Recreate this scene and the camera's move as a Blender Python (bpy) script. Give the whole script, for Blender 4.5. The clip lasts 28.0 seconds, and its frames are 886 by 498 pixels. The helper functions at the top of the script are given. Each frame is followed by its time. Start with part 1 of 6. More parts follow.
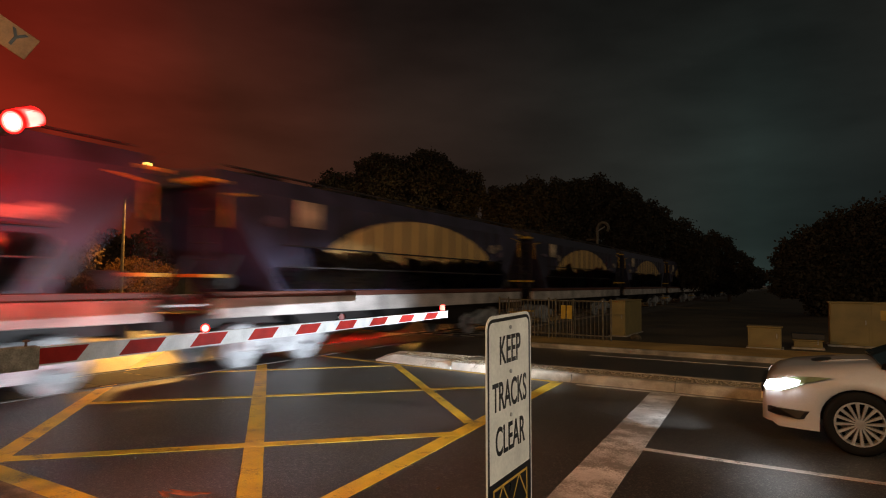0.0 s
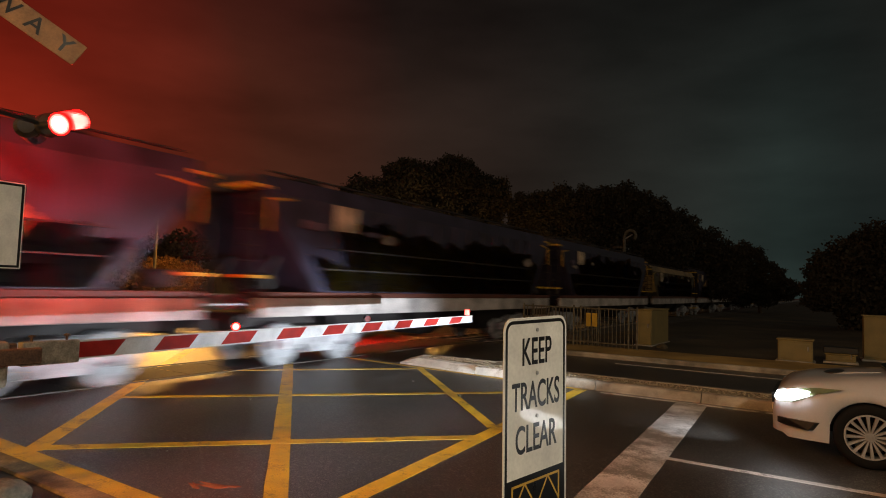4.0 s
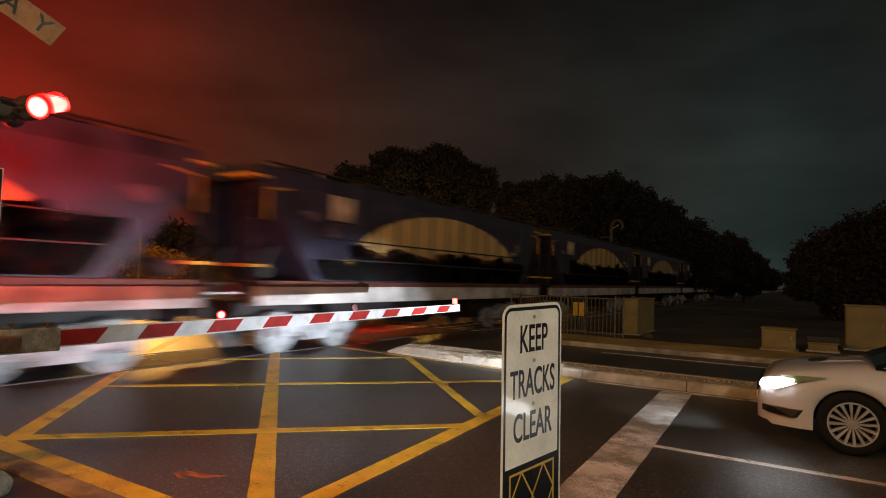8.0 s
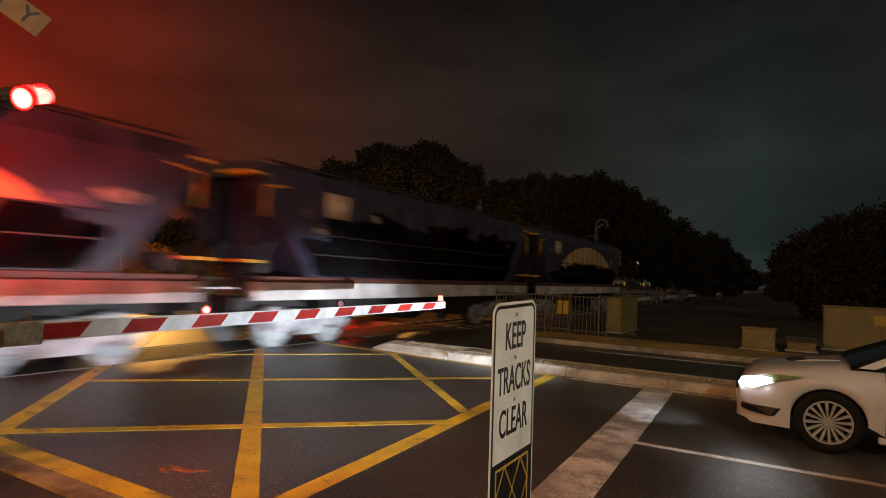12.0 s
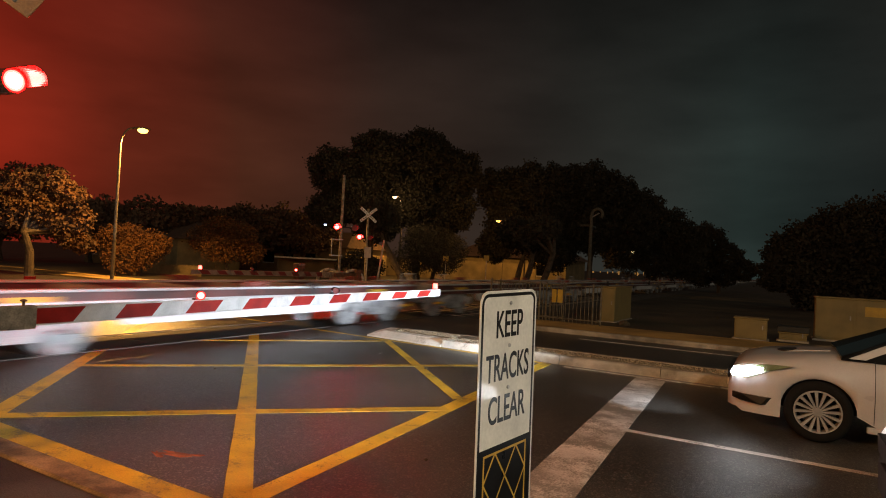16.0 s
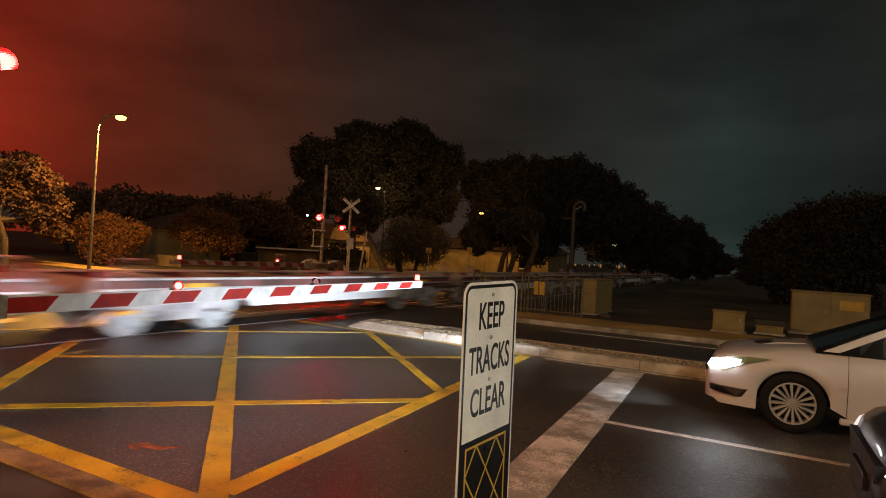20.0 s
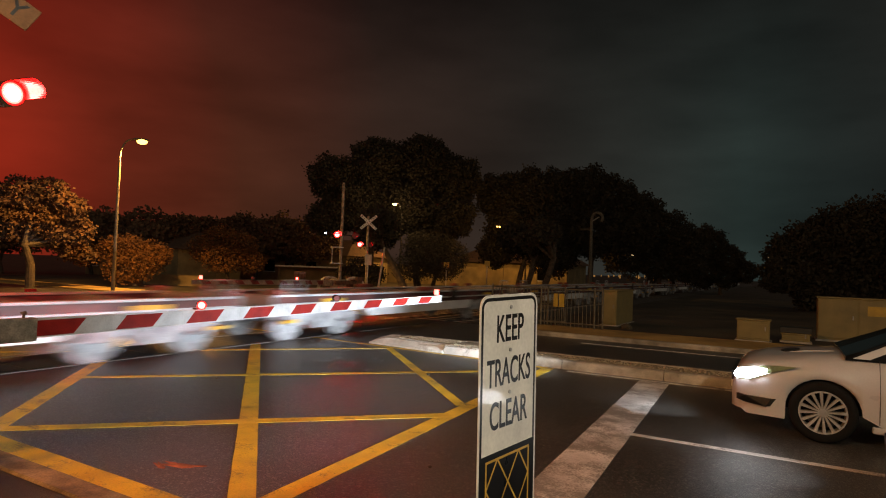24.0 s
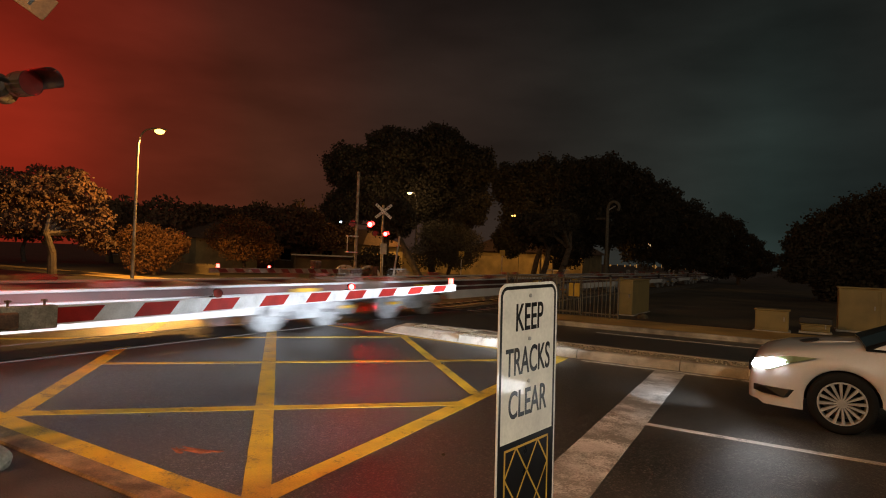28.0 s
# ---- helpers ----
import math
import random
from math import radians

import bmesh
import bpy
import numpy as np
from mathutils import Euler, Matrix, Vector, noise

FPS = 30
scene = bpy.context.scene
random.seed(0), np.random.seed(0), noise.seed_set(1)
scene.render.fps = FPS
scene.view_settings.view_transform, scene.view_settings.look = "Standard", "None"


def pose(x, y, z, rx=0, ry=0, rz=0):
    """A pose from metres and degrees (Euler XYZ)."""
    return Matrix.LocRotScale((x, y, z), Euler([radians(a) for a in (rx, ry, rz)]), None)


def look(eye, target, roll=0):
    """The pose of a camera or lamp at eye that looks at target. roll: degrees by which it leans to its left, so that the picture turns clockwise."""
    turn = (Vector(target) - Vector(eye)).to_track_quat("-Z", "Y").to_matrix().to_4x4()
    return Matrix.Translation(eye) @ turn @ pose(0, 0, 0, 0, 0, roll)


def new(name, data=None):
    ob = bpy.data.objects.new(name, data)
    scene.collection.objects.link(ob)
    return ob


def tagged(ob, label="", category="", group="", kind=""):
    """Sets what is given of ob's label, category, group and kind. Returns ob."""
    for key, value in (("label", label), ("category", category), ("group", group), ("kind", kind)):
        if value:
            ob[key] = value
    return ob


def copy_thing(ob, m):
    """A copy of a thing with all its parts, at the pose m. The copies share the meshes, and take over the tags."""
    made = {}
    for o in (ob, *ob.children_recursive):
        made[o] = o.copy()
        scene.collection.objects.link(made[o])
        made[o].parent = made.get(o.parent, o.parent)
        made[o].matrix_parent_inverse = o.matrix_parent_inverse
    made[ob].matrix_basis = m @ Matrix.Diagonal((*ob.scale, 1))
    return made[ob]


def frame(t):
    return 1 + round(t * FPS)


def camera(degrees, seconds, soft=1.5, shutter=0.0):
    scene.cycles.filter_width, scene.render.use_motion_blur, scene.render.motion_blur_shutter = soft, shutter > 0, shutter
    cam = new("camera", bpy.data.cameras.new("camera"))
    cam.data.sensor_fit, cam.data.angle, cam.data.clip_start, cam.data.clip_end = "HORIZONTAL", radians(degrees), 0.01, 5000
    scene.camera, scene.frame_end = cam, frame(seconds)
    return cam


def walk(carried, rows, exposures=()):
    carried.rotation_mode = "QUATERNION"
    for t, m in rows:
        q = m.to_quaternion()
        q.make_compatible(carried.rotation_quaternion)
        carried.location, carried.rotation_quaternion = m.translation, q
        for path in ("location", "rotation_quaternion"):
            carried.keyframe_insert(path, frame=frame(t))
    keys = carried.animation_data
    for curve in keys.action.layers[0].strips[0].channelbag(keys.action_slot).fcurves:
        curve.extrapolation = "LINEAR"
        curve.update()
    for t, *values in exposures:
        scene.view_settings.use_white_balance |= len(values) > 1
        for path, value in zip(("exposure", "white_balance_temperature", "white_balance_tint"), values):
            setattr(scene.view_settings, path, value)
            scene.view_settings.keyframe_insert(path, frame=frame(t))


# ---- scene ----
cam = camera(73.0, 28.0, soft=1.0, shutter=0.75)

PATH = [
    (0, (0.023, -0.057, 1.754), (-0.983, 1.667, 1.864), 0.6),
    (0.5, (0.06, -0.093, 1.766), (-0.95, 1.629, 1.878), 0.5),
    (1, (0.056, -0.129, 1.766), (-0.953, 1.594, 1.881), 0.9),
    (1.5, (0.052, -0.039, 1.747), (-0.977, 1.672, 1.86), 0.8),
    (2, (0.055, -0.012, 1.748), (-0.982, 1.694, 1.863), 0.8),
    (2.5, (0.052, -0.016, 1.743), (-0.998, 1.682, 1.865), 0.7),
    (4.5, (0.051, -0.149, 1.739), (-1.028, 1.53, 1.865), 2.0),
    (5, (0.039, -0.14, 1.734), (-0.971, 1.582, 1.859), 3.2),
    (5.5, (0.04, -0.12, 1.732), (-0.93, 1.624, 1.857), 2.8),
    (6, (0.044, -0.1, 1.731), (-0.881, 1.668, 1.855), 2.0),
    (6.5, (0.027, -0.133, 1.73), (-0.918, 1.625, 1.851), 2.5),
    (7, (0.021, -0.145, 1.732), (-0.977, 1.585, 1.84), 3.4),
    (7.5, (0.021, -0.138, 1.726), (-1.005, 1.576, 1.819), 3.0),
    (8, (0.019, -0.095, 1.725), (-1.023, 1.609, 1.817), 1.9),
    (8.5, (0.024, -0.101, 1.728), (-1.03, 1.596, 1.821), 1.3),
    (9, (0.027, -0.134, 1.731), (-1.023, 1.566, 1.822), 1.8),
    (9.5, (0.036, -0.147, 1.733), (-1.0, 1.561, 1.821), 1.9),
    (10, (0.034, -0.14, 1.737), (-0.985, 1.58, 1.817), 2.5),
    (10.5, (0.028, -0.14, 1.732), (-0.986, 1.583, 1.811), 2.9),
    (11, (0.031, -0.134, 1.731), (-0.975, 1.593, 1.81), 2.3),
    (11.5, (0.032, -0.117, 1.728), (-0.969, 1.613, 1.809), 2.3),
    (12, (0.03, -0.134, 1.728), (-0.971, 1.595, 1.812), 2.5),
    (12.5, (0.038, -0.111, 1.729), (-0.958, 1.621, 1.821), 3.3),
    (14.5, (0.038, -0.147, 1.732), (-0.947, 1.591, 1.818), 2.2),
    (15, (0.035, -0.143, 1.731), (-0.95, 1.596, 1.807), 2.3),
    (15.5, (0.031, -0.145, 1.724), (-0.955, 1.594, 1.781), 2.7),
    (16, (0.03, -0.135, 1.729), (-0.956, 1.604, 1.773), 3.0),
    (16.5, (0.035, -0.121, 1.724), (-0.942, 1.624, 1.766), 3.3),
    (17, (0.031, -0.124, 1.727), (-0.934, 1.628, 1.767), 3.0),
    (17.5, (0.031, -0.125, 1.725), (-0.929, 1.629, 1.759), 2.9),
    (18, (0.032, -0.136, 1.725), (-0.923, 1.621, 1.743), 3.0),
    (18.5, (0.03, -0.12, 1.721), (-0.921, 1.64, 1.736), 2.8),
    (19, (0.032, -0.111, 1.722), (-0.917, 1.649, 1.735), 2.9),
    (19.5, (0.027, -0.102, 1.724), (-0.919, 1.661, 1.74), 3.5),
    (20, (0.032, -0.1, 1.725), (-0.904, 1.667, 1.745), 3.4),
    (20.5, (0.029, -0.09, 1.723), (-0.903, 1.68, 1.746), 3.1),
    (22.5, (0.02, -0.103, 1.724), (-0.915, 1.665, 1.763), 2.9),
    (23, (0.019, -0.103, 1.724), (-0.931, 1.657, 1.769), 2.4),
    (23.5, (0.022, -0.118, 1.724), (-0.95, 1.63, 1.776), 2.1),
    (24, (0.024, -0.123, 1.723), (-0.964, 1.614, 1.788), 2.1),
    (24.5, (0.025, -0.139, 1.73), (-0.993, 1.582, 1.805), 1.9),
    (25, (0.033, -0.149, 1.732), (-0.989, 1.568, 1.811), 1.5),
    (25.5, (0.027, -0.149, 1.729), (-0.998, 1.567, 1.809), 1.6),
    (26, (0.033, -0.13, 1.726), (-0.992, 1.586, 1.806), 1.5),
    (26.5, (0.024, -0.146, 1.726), (-1.002, 1.569, 1.798), 1.7),
    (27, (0.025, -0.139, 1.726), (-1.005, 1.575, 1.779), 1.7),
    (27.5, (0.023, -0.129, 1.72), (-1.01, 1.583, 1.76), 1.8),
    (28, (0.027, -0.105, 1.718), (-1.004, 1.608, 1.745), 2.2),
]
walk(cam, [(t, look(eye, target, roll)) for t, eye, target, roll in PATH], exposures=[(0.0, 0.04), (12.8, 0.04), (14.4, 0.20), (28.0, 0.20)])

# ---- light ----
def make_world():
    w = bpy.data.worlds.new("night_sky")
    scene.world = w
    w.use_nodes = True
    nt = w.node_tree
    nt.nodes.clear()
    N = nt.nodes.new
    out, bg = N("ShaderNodeOutputWorld"), N("ShaderNodeBackground")
    tc = N("ShaderNodeTexCoord")
    sep = N("ShaderNodeSeparateXYZ")
    nt.links.new(tc.outputs["Generated"], sep.inputs[0])
    # warm towards -x: suburb glow and painted lamp haze; cold green over the rail corridor (+y)
    def ramp(src, stops):
        r = N("ShaderNodeValToRGB")
        r.color_ramp.elements[0].position, r.color_ramp.elements[0].color = stops[0][0], (*stops[0][1], 1)
        r.color_ramp.elements[1].position, r.color_ramp.elements[1].color = stops[-1][0], (*stops[-1][1], 1)
        for p, c in stops[1:-1]:
            e = r.color_ramp.elements.new(p)
            e.color = (*c, 1)
        nt.links.new(src, r.inputs[0])
        return r.outputs[0]
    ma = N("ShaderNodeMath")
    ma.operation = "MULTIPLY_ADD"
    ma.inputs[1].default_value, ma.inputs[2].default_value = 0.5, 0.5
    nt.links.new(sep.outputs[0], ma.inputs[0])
    # the red -x end is haze round the signal lamp, put into the sky
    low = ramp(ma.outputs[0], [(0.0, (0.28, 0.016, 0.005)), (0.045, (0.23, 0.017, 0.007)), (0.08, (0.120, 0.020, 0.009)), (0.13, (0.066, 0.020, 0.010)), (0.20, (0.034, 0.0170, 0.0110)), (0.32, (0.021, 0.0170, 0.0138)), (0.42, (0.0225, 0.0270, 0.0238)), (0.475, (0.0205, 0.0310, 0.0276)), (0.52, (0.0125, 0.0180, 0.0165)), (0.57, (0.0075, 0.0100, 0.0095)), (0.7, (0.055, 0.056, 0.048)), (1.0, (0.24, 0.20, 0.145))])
    # both ramps are raised at +x as further fill from out of view
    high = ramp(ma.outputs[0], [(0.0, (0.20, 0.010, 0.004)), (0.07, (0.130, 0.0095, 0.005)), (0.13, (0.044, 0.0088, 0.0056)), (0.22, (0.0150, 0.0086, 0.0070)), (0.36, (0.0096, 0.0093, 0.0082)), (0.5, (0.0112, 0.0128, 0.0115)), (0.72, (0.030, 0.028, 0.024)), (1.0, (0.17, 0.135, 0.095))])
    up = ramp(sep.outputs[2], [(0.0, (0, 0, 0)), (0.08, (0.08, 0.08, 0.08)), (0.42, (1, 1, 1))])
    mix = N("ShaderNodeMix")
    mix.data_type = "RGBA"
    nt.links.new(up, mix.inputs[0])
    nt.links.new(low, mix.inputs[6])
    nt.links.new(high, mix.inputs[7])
    # added fill: an unseen glow behind the footpath (-y) that lifts the dark trees
    south = N("ShaderNodeMapRange")
    south.inputs["From Min"].default_value, south.inputs["From Max"].default_value = -0.1, -1.0
    nt.links.new(sep.outputs[1], south.inputs[0])
    south_fill = N("ShaderNodeMix")
    south_fill.data_type, south_fill.blend_type = "RGBA", "ADD"
    nt.links.new(south.outputs[0], south_fill.inputs[0])
    nt.links.new(mix.outputs[2], south_fill.inputs[6])
    south_fill.inputs[7].default_value = (0.12, 0.092, 0.066, 1)
    mix = south_fill
    no = N("ShaderNodeTexNoise")
    no.inputs["Scale"].default_value, no.inputs["Detail"].default_value = 2.6, 5
    mp = N("ShaderNodeMapping")
    mp.inputs["Scale"].default_value = (1, 1, 3.2)
    nt.links.new(tc.outputs["Generated"], mp.inputs[0])
    nt.links.new(mp.outputs[0], no.inputs["Vector"])
    cl = ramp(no.outputs[0], [(0.3, (0.62, 0.62, 0.62)), (0.7, (1.3, 1.3, 1.3))])
    mul = N("ShaderNodeMix")
    mul.data_type, mul.blend_type = "RGBA", "MULTIPLY"
    mul.inputs[0].default_value = 1
    nt.links.new(mix.outputs[2], mul.inputs[6])
    nt.links.new(cl, mul.inputs[7])
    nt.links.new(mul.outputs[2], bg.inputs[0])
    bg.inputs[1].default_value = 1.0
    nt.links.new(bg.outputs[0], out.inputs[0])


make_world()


def lamp(name, kind, place, power, colour, target=None, size=0.1, cone=60, blend=0.6, wide=1.0):
    d = bpy.data.lights.new(name, kind)
    d.energy, d.color = power, colour
    if kind == "SPOT":
        d.spot_size, d.spot_blend, d.shadow_soft_size = radians(cone), blend, size
    elif kind == "POINT":
        d.shadow_soft_size = size
    ob = new(name, d)
    ob.matrix_world = look(place, target) @ Matrix.Diagonal((wide, 1, 1, 1)) if target else pose(*place)
    return ob


SODIUM = (1.0, 0.47, 0.10)
XENON = (0.82, 0.91, 1.0)
lamp("street_light", "SPOT", (-26.75, 17.40, 7.06), 7500, SODIUM, (-26.75, 17.41, 0.0), 0.15, 147, 0.10)
lamp("street_light", "POINT", (4.97, -1.7, 6.0), 1850, (1.0, 0.85, 0.63), size=0.25)
lamp("street_light", "POINT", (-7.45, -6.9, 7.3), 3600, SODIUM, size=0.25)
lamp("street_light", "POINT", (-18.45, 41.0, 4.82), 260, SODIUM, size=0.07)
lamp("street_light", "POINT", (-25.25, 37.1, 6.2), 200, (1.0, 0.60, 0.24), size=0.07)
lamp("street_light", "POINT", (-33.4, 50.9, 5.9), 1500, SODIUM, size=0.1)
lamp("street_light", "POINT", (-21.0, 53.6, 5.9), 1300, SODIUM, size=0.1)
lamp("street_light", "POINT", (7.0, 23.5, 5.0), 125, (1.0, 0.60, 0.13), size=0.25)
# white car: the beams spread to the nose of the median and no further along the train
lamp("headlight_beam", "SPOT", (-0.53, 7.73, 0.57), 2350, XENON, (-9.0, 6.4, 0.95), 0.03, 30, 1.0, 2.4)
lamp("headlight_beam", "SPOT", (-0.53, 9.13, 0.57), 4500, XENON, (-9.0, 10.5, 0.70), 0.03, 28, 1.0, 1.7)
# grey car: dipped below the height of the gate arm
lamp("headlight_beam", "SPOT", (0.675, 4.09, 0.655), 1250, XENON, (-9.0, 4.25, 0.02), 0.03, 13, 0.35, 5.6)
lamp("headlight_beam", "SPOT", (0.675, 5.49, 0.655), 1250, XENON, (-9.0, 5.45, 0.02), 0.03, 13, 0.35, 5.6)
# light that spills from the lenses on to the road close in front of the bumpers
lamp("headlight_spill", "SPOT", (-0.53, 7.73, 0.60), 70, XENON, (-1.9, 8.5, 0.0), 0.05, 70, 1.0)
lamp("headlight_spill", "SPOT", (0.66, 5.49, 0.60), 55, XENON, (-0.25, 6.35, 0.0), 0.05, 52, 1.0)


# ---- materials ----
def material(name, colour, rough=0.6, metal=0.0, var=0.25, scale=6.0, bump=0.15, dark=None, fine=60.0, coat=0.0, spec=0.5, emit=None, power=0.0, rnd=0.0, trans=0.0):
    """A painted, worn or natural surface: broad stains, fine grain and relief, in object-independent metres."""
    m = bpy.data.materials.new(name)
    m.use_nodes = True
    nt = m.node_tree
    p = nt.nodes["Principled BSDF"]
    p.inputs["Roughness"].default_value, p.inputs["Metallic"].default_value = rough, metal
    p.inputs["Specular IOR Level"].default_value = spec
    p.inputs["Coat Weight"].default_value = coat
    p.inputs["Coat Roughness"].default_value = 0.06
    p.inputs["Transmission Weight"].default_value = trans
    if emit:
        p.inputs["Emission Color"].default_value, p.inputs["Emission Strength"].default_value = (*emit, 1), power
    N, L = nt.nodes.new, nt.links.new
    tc = N("ShaderNodeTexCoord")
    a, b = N("ShaderNodeTexNoise"), N("ShaderNodeTexNoise")
    a.inputs["Scale"].default_value, a.inputs["Detail"].default_value = scale, 6
    b.inputs["Scale"].default_value, b.inputs["Detail"].default_value = fine, 4
    for n in (a, b):
        L(tc.outputs["Object"], n.inputs["Vector"])
    r = N("ShaderNodeValToRGB")
    dk = dark or tuple(c * (1 - var * 1.6) for c in colour)
    lt = tuple(min(1, c * (1 + var)) for c in colour)
    r.color_ramp.elements[0].position, r.color_ramp.elements[0].color = 0.32, (*dk, 1)
    r.color_ramp.elements[1].position, r.color_ramp.elements[1].color = 0.68, (*lt, 1)
    L(a.outputs[0], r.inputs[0])
    mx = N("ShaderNodeMix")
    mx.data_type, mx.blend_type = "RGBA", "MULTIPLY"
    mx.inputs[0].default_value = min(1, var * 2)
    r2 = N("ShaderNodeValToRGB")
    r2.color_ramp.elements[0].position, r2.color_ramp.elements[0].color = 0.3, (0.55, 0.55, 0.55, 1)
    r2.color_ramp.elements[1].position, r2.color_ramp.elements[1].color = 0.7, (1.2, 1.2, 1.2, 1)
    L(b.outputs[0], r2.inputs[0])
    L(r.outputs[0], mx.inputs[6])
    L(r2.outputs[0], mx.inputs[7])
    last = mx.outputs[2]
    if rnd:
        oi, mp = N("ShaderNodeObjectInfo"), N("ShaderNodeMapRange")
        mp.inputs["To Min"].default_value, mp.inputs["To Max"].default_value = 1 - rnd, 1 + rnd
        L(oi.outputs["Random"], mp.inputs[0])
        m2 = N("ShaderNodeVectorMath")
        m2.operation = "SCALE"
        L(last, m2.inputs[0])
        L(mp.outputs[0], m2.inputs["Scale"])
        last = m2.outputs[0]
    L(last, p.inputs["Base Color"])
    rr = N("ShaderNodeMapRange")
    rr.inputs["To Min"].default_value, rr.inputs["To Max"].default_value = max(0.02, rough * 0.75), min(1, rough * 1.25)
    L(a.outputs[0], rr.inputs[0])
    L(rr.outputs[0], p.inputs["Roughness"])
    if bump:
        bp = N("ShaderNodeBump")
        bp.inputs["Strength"].default_value, bp.inputs["Distance"].default_value = bump, 0.01
        L(b.outputs[0], bp.inputs["Height"])
        L(bp.outputs[0], p.inputs["Normal"])
    return m


def glow(name, colour, power):
    m = bpy.data.materials.new(name)
    m.use_nodes = True
    p = m.node_tree.nodes["Principled BSDF"]
    p.inputs["Base Color"].default_value = (*[c * 0.5 for c in colour], 1)
    p.inputs["Emission Color"].default_value, p.inputs["Emission Strength"].default_value = (*colour, 1), power
    return m


def worn_paint(name, colour, under, amount=0.5, rough=0.55, scale=3.0):
    """Road paint, chipped and dirty, that lets the asphalt show through."""
    m = material(name, colour, rough, var=0.2, scale=2.0, bump=0.3, fine=90)
    nt = m.node_tree
    N, L = nt.nodes.new, nt.links.new
    p = nt.nodes["Principled BSDF"]
    src = p.inputs["Base Color"].links[0].from_socket
    tc = N("ShaderNodeTexCoord")
    a, b = N("ShaderNodeTexNoise"), N("ShaderNodeTexNoise")
    a.inputs["Scale"].default_value, a.inputs["Detail"].default_value, a.inputs["Roughness"].default_value = scale, 9, 0.72
    b.inputs["Scale"].default_value, b.inputs["Detail"].default_value = 55, 6
    for n in (a, b):
        L(tc.outputs["Object"], n.inputs["Vector"])
    ad = N("ShaderNodeMath")
    ad.operation = "MULTIPLY_ADD"
    ad.inputs[1].default_value = 0.35
    L(b.outputs[0], ad.inputs[0])
    L(a.outputs[0], ad.inputs[2])
    r = N("ShaderNodeValToRGB")
    c = 0.80 - 0.22 * amount
    r.color_ramp.elements[0].position, r.color_ramp.elements[0].color = c - 0.03, (0, 0, 0, 1)
    r.color_ramp.elements[1].position, r.color_ramp.elements[1].color = c + 0.10, (1, 1, 1, 1)
    L(ad.outputs[0], r.inputs[0])
    mx = N("ShaderNodeMix")
    mx.data_type = "RGBA"
    L(r.outputs[0], mx.inputs[0])
    L(src, mx.inputs[6])
    mx.inputs[7].default_value = (*under, 1)
    L(mx.outputs[2], p.inputs["Base Color"])
    return m


